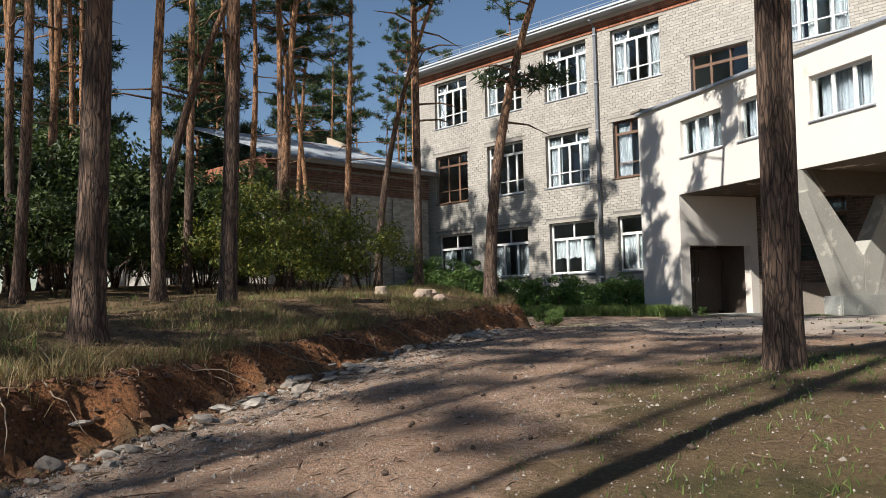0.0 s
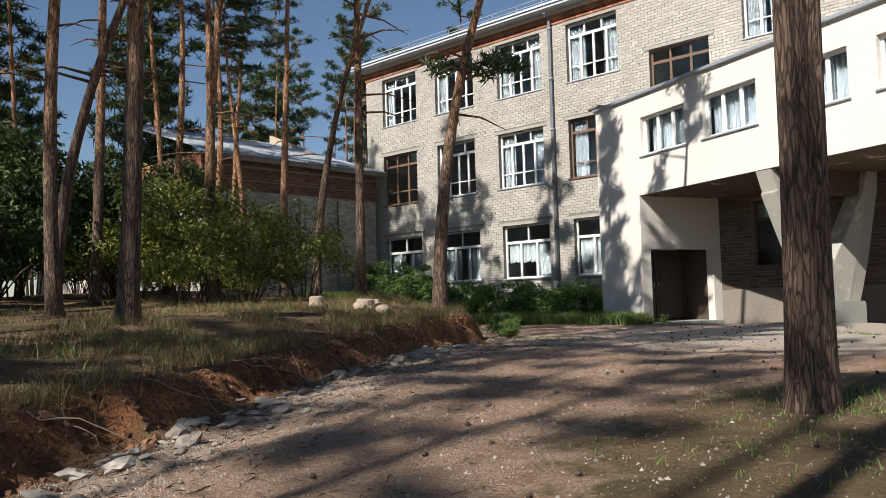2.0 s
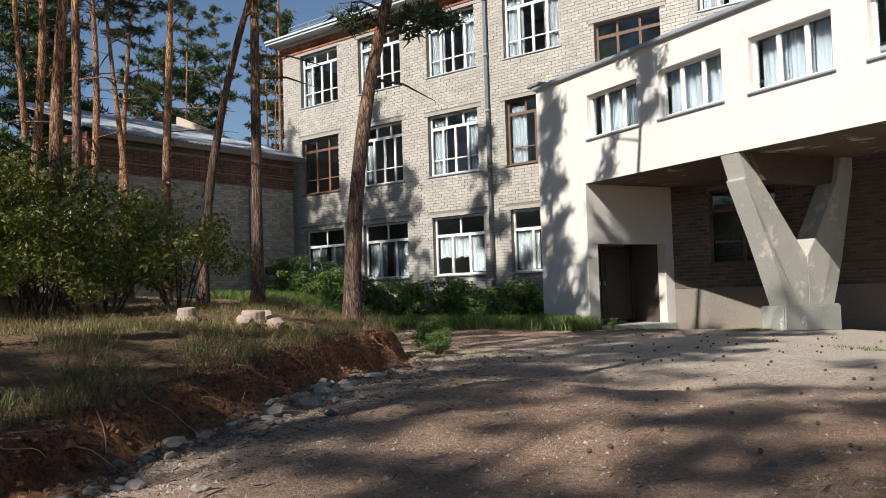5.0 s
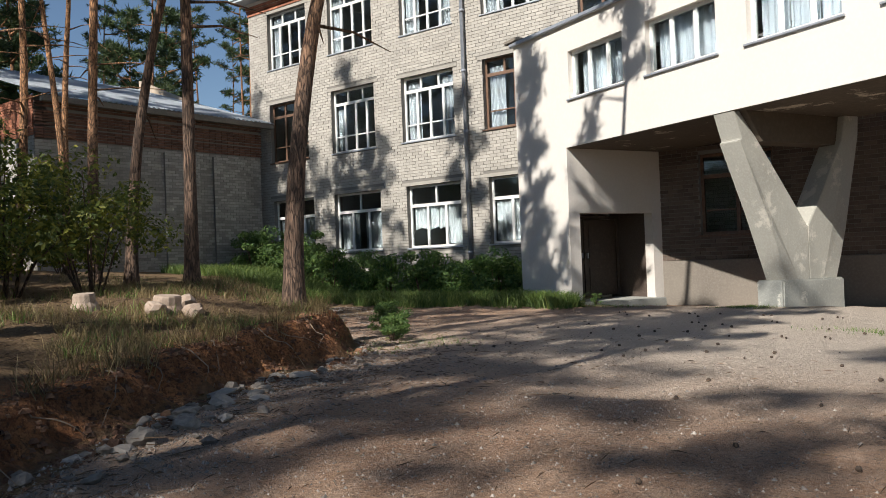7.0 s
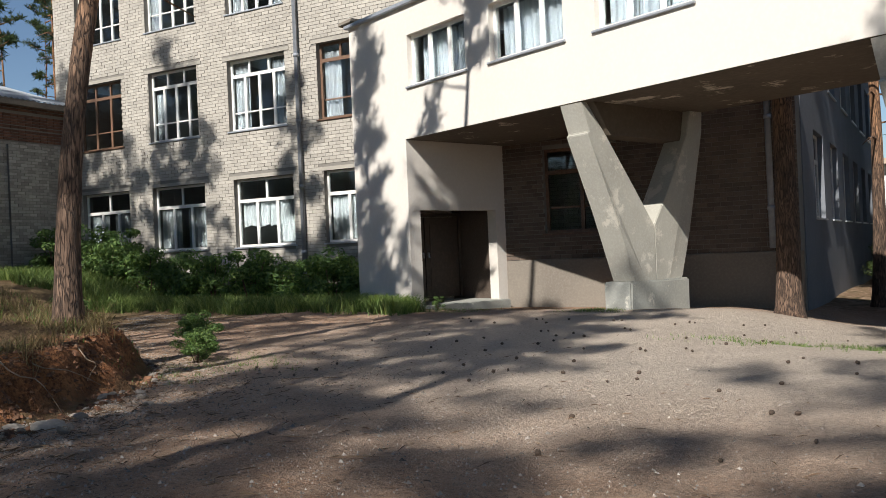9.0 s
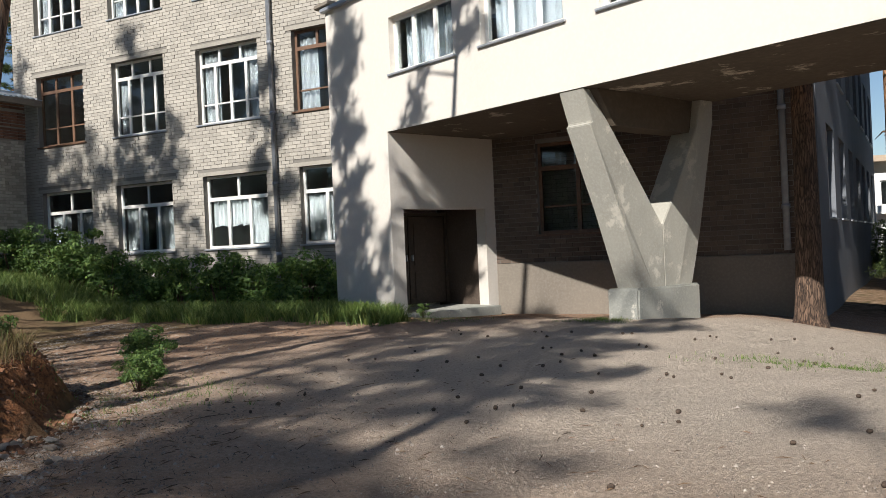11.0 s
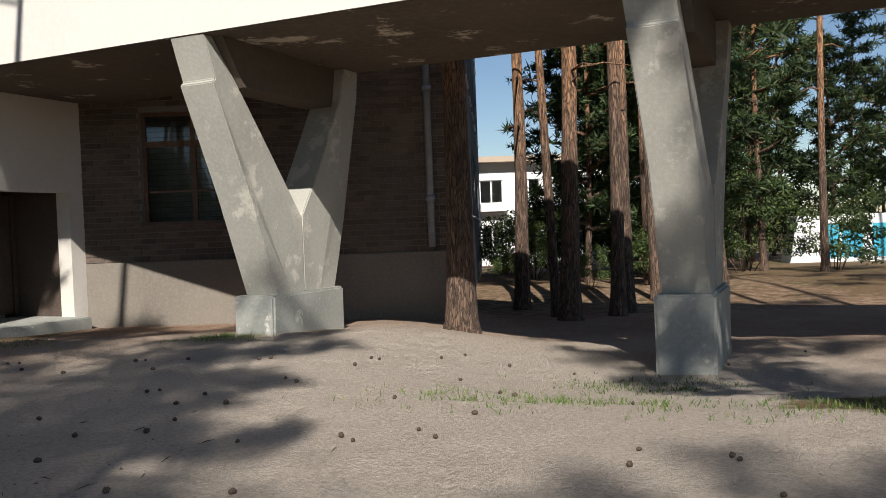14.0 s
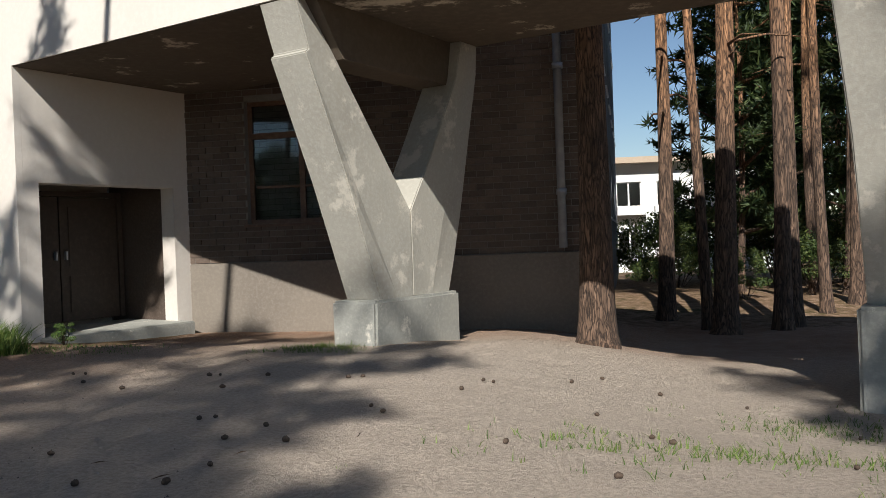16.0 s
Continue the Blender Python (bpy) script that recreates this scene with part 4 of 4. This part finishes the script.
# woods behind the annex and on the bank
for k in range(40):
    x, y = rnd.uniform(-32, -6), rnd.uniform(-34, -14)
    if clear(x, y) and math.hypot(x - 22, y + 26) > 13:
        again(kinds[k % 4], x, y, rnd.uniform(0, 360), rnd.uniform(0.85, 1.15))
for k in range(38):
    x, y = rnd.uniform(-50, -15), rnd.uniform(-34, 24)
    if clear(x, y):
        again(young[k % 3], x, y, rnd.uniform(0, 360), rnd.uniform(1.1, 1.75))
for k in range(14):
    again(kinds[k % 4], rnd.uniform(-40, -12), rnd.uniform(2, 26), rnd.uniform(0, 360), rnd.uniform(0.9, 1.2))
# woods seen under the gallery
stand(tagged(pine(15, 0.17, 0.5, 2.3, 19, 700), "pine with sunlit orange trunk behind the gallery", "pine tree", "pines"), 17.35, 3.6)
stand(tagged(pine(16, 0.2, 0.5, 2.5, 21, 700), "thick pine in shade behind the gallery", "pine tree", "pines"), 18.1, 1.06)
for k, (x, y, s) in enumerate([(19.17, 1.75, 1.4), (19.5, 2.3, 1.2), (17.95, 2.0, 1.0), (21.4, 8.5, 1.1), (23.5, 12, 1.1), (22.6, 9.5, 1.1), (21.9, 7.4, 1.2), (21.5, 5.5, 1.2), (34, 9, 1.1), (23, 7, 1.1), (20.6, 4.4, 1.1), (27.5, 11, 1.1)]):
    again(kinds[k % 4], x, y, 50 * k, s)
for k, (x, y) in enumerate([(21.5, 13), (24, 15), (26.5, 13.5), (23, 19), (27.5, 18), (25, 23), (29.5, 26), (33, 28), (36, 27), (39, 30), (42, 25), (31, 33), (27, 34), (35, 35), (44, 20), (24, 29), (19.8, 9.5), (21.2, 11), (20.3, 15), (23.2, 10), (38, 19), (33.5, 24), (41, 22), (36.5, 22)]):
    again(young[k % 3], x, y, 67 * k, 1.0 + 0.1 * (k % 4))
for k in range(10):
    again(young[k % 3], rnd.uniform(46, 60), rnd.uniform(-12, 40), rnd.uniform(0, 360), rnd.uniform(1.0, 1.5))
# woods behind the camera, toward the sun: unseen, placed to dapple the road
airy = [tagged(pine(21, 0.14, 0.66, 2.5, 50 + k, 400, size=0.25, bow=0.6), "unseen tall Scots pine with a thin airy crown, for shade", "pine tree", "pines") for k in range(3)]
unseen_woods = [(12.5, -27.8), (10.8, -29.5), (12.9, -30.6), (12.3, -33.0), (17.2, -36.8), (13.6, -37.2), (16.4, -39.8), (14.8, -42.6), (17.6, -45.0), (22.8, -40.5), (24.5, -35.5), (19.8, -29.8), (14.2, -40.0), (12.4, -38.5), (13.2, -35.2), (19.0, -38.5), (22.0, -30.5), (23.4, -23.6), (21.7, -22.0), (26.5, -30.0), (8.6, -33.5), (5.0, -31.0), (1.5, -33.0), (7.0, -38.5), (11.0, -43.0), (2.5, -40.0), (23.5, -48.0), (28.0, -43.0), (30.5, -36.0), (32.0, -27.0), (27, -52), (17, -53), (9, -50), (34, -33), (33, -46)]
for k, (x, y) in enumerate(unseen_woods):
    (stand if k < 3 else again)(airy[k % 3], x, y, 70 * k, 0.95 + 0.1 * (k % 2))
# out of view: pines added to shade trunks beyond the gallery and screen sky
for k, (x, y) in enumerate([(22.6, -9.6), (24.4, -8.8), (27.5, -14.5), (31, -18), (30, -11), (34, -15), (36, -8)]):
    again(airy[k % 3], x, y, 70 * k)
for k in range(3):
    stand(young[k], -30 - 6 * k, -34 + 4 * k, 40 * k, 1.2)

# shrubs
green = [tagged(shrub("shrub", 2.3 + 0.3 * k, 1.6, 60 + k, LEAVES, 22, 190, 0.055), "leafy yellow-green shrub with thin stems", "shrub", "shrubs") for k in range(3)]
for k, (x, y, s) in enumerate([(6.9, -16.1, 0.95), (7.7, -15.3, 0.75), (6.0, -16.9, 0.85), (7.3, -17.2, 0.7), (5.2, -17.6, 0.8)]):
    (stand if k < 3 else again)(green[k % 3], x, y, 65 * k, s)
dense = [tagged(shrub("undergrowth", 3.0 + 0.5 * k, 1.9, 80 + k, WOOD_LEAVES, 24, 170, 0.085, 10), "tall dark green undergrowth between the pines", "shrub", "undergrowth") for k in range(3)]
for k, (x, y, s) in enumerate([(3.2, -17.0, 1.0), (1.5, -18.6, 1.1), (4.0, -20.0, 0.9), (0.0, -20.5, 1.2), (5.5, -21.0, 0.7), (2.2, -22.0, 1.1), (5.0, -23.8, 0.9), (-1.5, -17.0, 1.2), (3.2, -25.6, 1.1), (5.2, -26.4, 0.9), (-3.5, -21.5, 1.4), (-2.0, -15.0, 0.8), (0.5, -24.5, 1.3), (-6, -18, 1.5), (-5, -14, 0.7), (7.4, -24.2, 0.5), (-9, -16, 1.5), (1.0, -28, 1.2), (-4, -11.5, 0.6), (-6.5, -11, 0.6), (-8.5, -13, 0.65), (-1.5, -11.0, 0.6), (-11, -12, 0.7), (-12, -18, 1.6), (-8, -22, 1.6), (-6, -26, 1.5), (-2, -27, 1.4), (-13, -24, 1.7), (2.0, -16.3, 0.9), (0.3, -14.2, 0.9), (-15, -14, 1.7)]):
    (stand if k < 3 else again)(dense[k % 3], x, y, 65 * k, s)
for k, (x, y, s) in enumerate([(18.6, 14, 0.7), (20, 17, 0.9), (22, 15.5, 0.9), (24, 12.5, 0.8), (19.4, 6.8, 0.35), (26, 14, 0.9), (28.5, 12.5, 0.8), (21.2, 7.6, 0.45), (17.9, 10, 0.5), (23.5, 18, 1.0), (30, 24, 1.2), (33.5, 25, 1.2), (26.5, 19, 1.1), (20.5, 22, 1.1), (36.5, 25, 1.2), (18.0, 20, 0.9)]):
    again(dense[k % 3], x, y, 40 * k, s)
weeds = [tagged(shrub("weed_bush", 1.2 + 0.2 * k, 0.95, 70 + k, DARK_LEAVES, 14, 150, 0.06, 12), "dense dark green weeds growing along the wall", "weeds", "weeds by the facade") for k in range(3)]
for k in range(26):
    x = -6.4 + 0.52 * k
    y = -1.3 - 1.1 * ((k * 7) % 5) / 5
    (stand if k < 3 else again)(weeds[k % 3], x, min(y, -1.2), 47 * k, 0.85 + 0.3 * ((k * 3) % 4) / 4)

for k, (x, y, s) in enumerate([(10.2, -12.1, 0.3), (9.9, -11.7, 0.3), (9.2, -11.2, 0.34), (8.6, -10.4, 0.4), (8.1, -12.2, 0.4), (9.0, -3.75, 0.2)]):
    again(weeds[k % 3], x, y, 47 * k, s)

# ---- things beyond the passage ----
far = tagged(new("far_house"), "distant white two-storey house with balconies among the pines", "house")
far.matrix_basis = pose(16.8, 38, -1.3, 0, 0, 4)
far_holes = [(x, x + 1.5, z, z + 1.5) for x in (0.8, 3.2, 5.6, 8.0) for z in (1.0, 4.0)]
part("wall", holed_wall(0, 10.5, 0, 6.6, far_holes, 0.3), WHITE_WALL, far)
part("wall", box(0, 10.5, 6.0, 6.3, 0, 6.6), WHITE_WALL, far)
part("wall", box(0, 0.3, 0.3, 6.0, 0, 6.6), WHITE_WALL, far)
part("wall", box(10.2, 10.5, 0.3, 6.0, 0, 6.6), WHITE_WALL, far)
part("floor_slab", box(0.3, 10.2, 0.3, 6.0, 3.2, 3.4), ROOM, far)
part("roof", box(-0.5, 11.0, -0.8, 6.8, 6.6, 6.95), TAN, far, "overhanging flat roof")
for n, h in enumerate(far_holes):
    window(far, *h, ((), (0.5,), 0.0, 0.0), WHITE_FRAME, 0.1, 200 + n)
for x in (0.6, 3.0, 5.4, 7.8):
    part("balcony", box(x, x + 1.9, -0.7, -0.02, 3.5, 4.0), WHITE_WALL, far)

kiosk = tagged(new("kiosk"), "low white kiosk with turquoise panels at the roadside", "kiosk")
kiosk.matrix_basis = pose(30.2, 20.6, -0.95, 0, 0, -12)
part("body", prism([(0, 0), (8.5, 0), (8.5, 2.15), (0.35, 2.15)], 0, 2.4, 0.03), WHITE_WALL, kiosk)
for x0, x1 in ((1.5, 2.0), (2.1, 2.9), (3.3, 5.6), (5.9, 8.0)):
    part("panel", box(x0, x1, -0.03, -0.002, 0.35, 1.75, 0.006), TURQUOISE, kiosk, "turquoise panel")


# ---- small things on the ground ----
def lump(name, seed, size, material, flat=0.6, rough=0.35):
    """A broken stone: an icosphere knocked out of shape, with hard facets."""
    bm = bmesh.new()
    bmesh.ops.create_icosphere(bm, subdivisions=2, radius=size)
    for v in bm.verts:
        n = noise.noise(v.co / size * 1.3 + Vector((seed * 3.1, seed, 0)))
        v.co *= 1 + rough * n
        v.co.z *= flat
    me = bpy.data.meshes.new(name)
    bm.to_mesh(me)
    bm.free()
    me.materials.append(material)
    return me


def stump(x, y, r, h, turn):
    """A sawn stump: flared bark foot and a pale cut top."""
    s = tagged(new("tree_stump"), "short sawn tree stump with a pale cut face in dry grass", "tree stump", "stumps")
    s.matrix_basis = Matrix.Translation((x, y, ground_z(x, y))) @ pose(0, 0, 0, 4, 3, turn)
    v, f = aligned_tube([(0, 0, -0.1), (0, 0, 0.02), (0, 0, h * 0.5), (0, 0, h)], [r * 1.35, r * 1.25, r * 1.04, r], 14)
    v = [tuple(Vector(p) * (1 + 0.07 * noise.noise(Vector(p) * 7))) for p in v]
    part("bark", mesh_of("bark", v, f, PALE_STONE), parent=s)
    v, f = aligned_tube([(0, 0, h * 1.0), (0, 0, h + 0.02)], [r * 0.97, r * 0.93], 14)
    part("cut_face", mesh_of("cut_face", v, f, PALE_STONE), parent=s)


stump(9.47, -16.35, 0.12, 0.14, 0)
stump(9.75, -15.5, 0.16, 0.17, 50)
for k, (x, y, s) in enumerate([(9.9, -15.75, 0.13), (10.05, -15.35, 0.12), (9.6, -15.1, 0.12)]):
    ob = tagged(new("field_stone", lump("field_stone", k + 40, s, PALE_STONE, 0.8)), "reddish broken stone beside a stump", "stone", "stones by the stumps")
    ob.matrix_basis = Matrix.Translation((x, y, ground_z(x, y) + s * 0.35)) @ pose(0, 0, 0, 20 * k, 0, 70 * k)

rocks = [lump("rubble_stone", k, 0.09, STONE, 0.5, 0.5) for k in range(6)]
slabs = [lump("stone_slab", k + 20, 0.11, SLAB, 0.3, 0.6) for k in range(5)]
rnd = random.Random(44)
for k in range(48):
    y = rnd.uniform(-26.0, -13.6) if k < 14 else rnd.choice([-24.4, -22.4, -20.9, -17.2]) + rnd.gauss(0, 0.3)
    x = lerp_table(FOOT, y) + rnd.gauss(0.22, 0.2)
    w = rnd.uniform(0.4, 1.25)
    ob = tagged(new("stone_slab", slabs[k % 5]), "flat pale grey broken stone at the foot of the bank", "stone", "flat stones")
    ob.matrix_basis = Matrix.Translation((x, y, ground_z(x, y) + 0.012)) @ pose(0, 0, 0, rnd.uniform(-14, 14), rnd.uniform(-14, 14), rnd.uniform(0, 360)) @ Matrix.Diagonal((w, w * rnd.uniform(0.55, 0.9), w, 1))
rnd = random.Random(12)
for k in range(190):
    y = rnd.uniform(-26.2, -13.2)
    d = abs(rnd.gauss(0.0, 0.4)) - 0.1
    x = lerp_table(FOOT, y) + d + 0.05
    s = rnd.uniform(0.2, 0.75) * (1.7 if rnd.random() < 0.13 else 1.0)
    ob = tagged(new("rubble_stone", rocks[k % 6]), "grey angular rubble at the foot of the bank", "stone", "rubble")
    ob.matrix_basis = Matrix.Translation((x, y, ground_z(x, y) + 0.012)) @ pose(0, 0, 0, rnd.uniform(-20, 20), rnd.uniform(-20, 20), rnd.uniform(0, 360)) @ Matrix.Diagonal((s, s * rnd.uniform(0.6, 1), s, 1))


def scatter(name, label, category, count, seed, place, build, material):
    """Uncountable small stuff, joined."""
    r, verts, faces = random.Random(seed), [], []
    for _ in range(count):
        p = place(r)
        if p:
            build(r, p, verts, faces)
    tagged(new(name, mesh_of(name, verts, faces, material)), label, category, kind="stuff")


def blade(r, p, verts, faces, h=(0.08, 0.3), w=0.006):
    x, y, tuft = p[0], p[1], p[2] if len(p) > 2 else 5
    for _ in range(tuft):
        bx, by = x + r.gauss(0, 0.035), y + r.gauss(0, 0.035)
        z, a, hh = ground_z(bx, by) - 0.02, r.uniform(0, 6.28), r.uniform(*h)
        dx, dy, n = math.cos(a) * w, math.sin(a) * w, len(verts)
        lx, ly = r.gauss(0, 0.5) * hh, r.gauss(0, 0.5) * hh
        verts += [(bx - dx, by - dy, z), (bx + dx, by + dy, z), (bx + lx * 0.4 + dx * 0.7, by + ly * 0.4 + dy * 0.7, z + hh * 0.6), (bx + lx * 0.4 - dx * 0.7, by + ly * 0.4 - dy * 0.7, z + hh * 0.6), (bx + lx, by + ly, z + hh)]
        faces += [(n, n + 1, n + 2, n + 3), (n + 3, n + 2, n + 4)]


def on_bank(r):
    y = r.uniform(-27, -12.2)
    d = 0.62 + abs(r.gauss(0, 2.6))
    if noise.noise(Vector((d * 0.8, y * 0.8, 2))) < -0.12:
        return None
    return lerp_table(FOOT, y) - d, y, 6


def bank_lip(r):
    y = r.uniform(-26.5, -12.6)
    if noise.noise(Vector((y * 1.4, 0, 4))) < -0.05:
        return None
    return lerp_table(FOOT, y) - r.uniform(0.5, 0.85), y, 7


def by_facade(r):
    x = r.uniform(-6.5, 9.2)
    y = r.uniform(-5.4, -1.2) - 0.7 * noise.noise(Vector((x * 0.7, 0, 0)))
    if x > 6.9 and y > -3.9 - (x - 7.2) * 0.42:
        y = -4.0 - (x - 7.2) * 0.42 - abs(r.gauss(0, 0.35))
    return x, y, 6


def verge(r):
    cx, cy, sx, sy = r.choice([(19.6, -20.2, 0.8, 1.0), (20.6, -22.4, 0.6, 0.9), (19.0, -19.0, 0.5, 0.4), (18.7, -9.6, 1.0, 0.35), (16.6, -8.9, 0.8, 0.25), (10.6, -12.6, 0.5, 0.7), (12.9, -4.9, 0.25, 0.2), (17.6, -7.4, 0.5, 0.3), (9.4, -4.6, 0.6, 0.3)])
    return r.gauss(cx, sx), r.gauss(cy, sy), 5


scatter("dry_grass", "dry yellow and green grass on the bank", "grass", 7500, 1, on_bank, lambda r, p, v, f: blade(r, p, v, f, (0.04, 0.19), 0.0035), GRASS)
scatter("lip_grass", "taller dry grass along the lip of the bank", "grass", 420, 2, bank_lip, lambda r, p, v, f: blade(r, p, v, f, (0.08, 0.32), 0.004), GRASS)
scatter("bank_weeds", "low green weeds among the dry grass", "weeds", 1300, 3, on_bank, lambda r, p, v, f: blade(r, p, v, f, (0.04, 0.16), 0.006), GREEN_GRASS)
scatter("facade_grass", "bright green grass below the school wall", "grass", 5200, 4, by_facade, lambda r, p, v, f: blade(r, p, v, f, (0.1, 0.4), 0.01), GREEN_GRASS)
scatter("verge_grass", "short green tufts on the roadside", "grass", 1700, 6, verge, lambda r, p, v, f: blade(r, p, v, f, (0.02, 0.08), 0.005), GREEN_GRASS)


def pebble(r, p, verts, faces):
    s, n, a = r.uniform(0.004, 0.014) * (2.0 if r.random() < 0.06 else 1), len(verts), r.uniform(0, 6.28)
    z = ground_z(p[0], p[1])
    for k in range(4):
        q = a + k * 1.57 + r.uniform(-0.3, 0.3)
        verts.append((p[0] + s * math.cos(q), p[1] + s * math.sin(q) * 0.8, z - 0.004))
    verts += [(p[0] + r.uniform(-0.3, 0.3) * s, p[1], z + s * 0.7)]
    faces += [(n, n + 1, n + 4), (n + 1, n + 2, n + 4), (n + 2, n + 3, n + 4), (n + 3, n, n + 4)]


def on_road(r):
    y = r.uniform(-26.5, -5.5)
    return lerp_table(FOOT, y) + abs(r.gauss(0, 1)) * (0.7 if r.random() < 0.5 else 3.2), y


PEBBLE = surface("pebble", (0.36, 0.31, 0.26), (0.22, 0.18, 0.15), (0.52, 0.47, 0.42), per="island", spread=0.7)
scatter("pebbles", "loose pebbles and crumbs of soil on the road", "gravel", 60000, 7, on_road, pebble, PEBBLE)


def cone_mesh():
    bm = bmesh.new()
    bmesh.ops.create_icosphere(bm, subdivisions=2, radius=0.024)
    for v in bm.verts:
        v.co.z *= 1.0 + 0.25 * math.sin(v.co.x * 300)
        v.co.x *= 1.45
        v.co *= 1 + 0.18 * noise.noise(v.co * 160)
    me = bpy.data.meshes.new("pine_cone")
    bm.to_mesh(me)
    bm.free()
    me.materials.append(CONE)
    return me


cone = cone_mesh()
rnd = random.Random(31)
for k in range(130):
    x, y = (rnd.gauss(14.6, 2.0), rnd.uniform(-13, -5.6)) if k < 72 else (rnd.gauss(18.2, 1.3), rnd.uniform(-24.5, -13))
    if x - lerp_table(FOOT, y) < 0.3 or (13.2 < x < 15.2 and y > -5.6):
        continue
    ob = tagged(new("pine_cone", cone), "fallen dark pine cone on sandy ground", "pine cone", "fallen cones")
    ob.matrix_basis = Matrix.Translation((x, y, ground_z(x, y) + 0.014)) @ pose(0, 0, 0, 0, rnd.uniform(-15, 15), rnd.uniform(0, 360)) @ Matrix.Scale(rnd.uniform(0.5, 0.8), 4)

# roots that hang out of the cut bank
for k in range(20):
    y = -25.6 + 0.6 * k + rnd.uniform(-0.2, 0.2)
    x = lerp_table(FOOT, y) - 0.42
    z = ground_z(x - 0.25, y) - rnd.uniform(0.05, 0.18)
    pts = [Vector((x - 0.2, y, z))]
    d = Vector((0.12, rnd.uniform(-0.06, 0.06), 0.02))
    for _ in range(6):
        pts.append(pts[-1] + d)
        d += Vector((rnd.uniform(-0.05, 0.02), rnd.uniform(-0.06, 0.06), rnd.uniform(-0.06, 0.0)))
    pts = [Vector((p.x, p.y, max(p.z, ground_z(p.x, p.y) + 0.01))) for p in pts]
    v, f = tube(pts, [0.008, 0.007, 0.006, 0.005, 0.004, 0.003, 0.002], 6)
    tagged(new("tree_root", mesh_of("tree_root", v, f, ROOT, True)), "thin pale root hanging from the cut bank", "root", "bank roots")


def clod(r, p, verts, faces):
    """A crumb of soil: a lopsided little wedge."""
    s, n = r.uniform(0.008, 0.03) * (1.8 if r.random() < 0.08 else 1), len(verts)
    z = ground_z(p[0], p[1]) - s * 0.2
    base = [(-1, -0.8), (1, -0.7), (0.8, 0.9), (-0.9, 0.8)]
    for bx, by in base:
        verts.append((p[0] + s * (bx + r.uniform(-0.3, 0.3)), p[1] + s * (by + r.uniform(-0.3, 0.3)), z))
    for bx, by in base:
        verts.append((p[0] + s * 0.55 * (bx + r.uniform(-0.5, 0.5)), p[1] + s * 0.55 * (by + r.uniform(-0.5, 0.5)), z + s * r.uniform(0.5, 1.1)))
    faces += [(n + 4, n + 5, n + 6, n + 7)] + [(n + k, n + (k + 1) % 4, n + 4 + (k + 1) % 4, n + 4 + k) for k in range(4)]


def on_face(r):
    y = r.uniform(-26.3, -12.4)
    return lerp_table(FOOT, y) - r.uniform(-0.25, 0.75), y


CLOD = surface("soil_clod", (0.19, 0.085, 0.042), (0.10, 0.048, 0.027), (0.34, 0.19, 0.1), per="island", spread=0.6)
scatter("soil_clods", "crumbled reddish soil on the face of the bank", "soil", 3000, 9, on_face, clod, CLOD)


def on_floor(r):
    y = r.uniform(-26.5, -12.5)
    return lerp_table(FOOT, y) - 0.5 - abs(r.gauss(0, 2.4)), y


def twig(r, p, verts, faces):
    """A dry needle or twig lying on the ground."""
    a, ln, n = r.uniform(0, 6.28), r.uniform(0.03, 0.14) * (3 if r.random() < 0.02 else 1), len(verts)
    z, w = ground_z(p[0], p[1]) + 0.006, 0.0022 if ln < 0.15 else 0.008
    dx, dy = math.cos(a) * ln, math.sin(a) * ln
    ox, oy = -math.sin(a) * w, math.cos(a) * w
    verts += [(p[0] + ox, p[1] + oy, z), (p[0] - ox, p[1] - oy, z), (p[0] + dx, p[1] + dy, z + 0.012), (p[0] + dx * 0.5, p[1] + dy * 0.5, z + 0.014)]
    faces += [(n, n + 1, n + 2), (n, n + 2, n + 3), (n + 1, n + 3, n + 2)]


LITTER = surface("dry_needles", (0.15, 0.09, 0.05), (0.09, 0.055, 0.032), (0.24, 0.16, 0.09), per="island", spread=0.5)
scatter("needle_litter", "dry brown needles and twigs under the pines", "litter", 9000, 10, on_floor, twig, LITTER)
scatter("road_litter", "dry needles and twigs strewn on the road", "litter", 5000, 11, on_road, twig, LITTER)
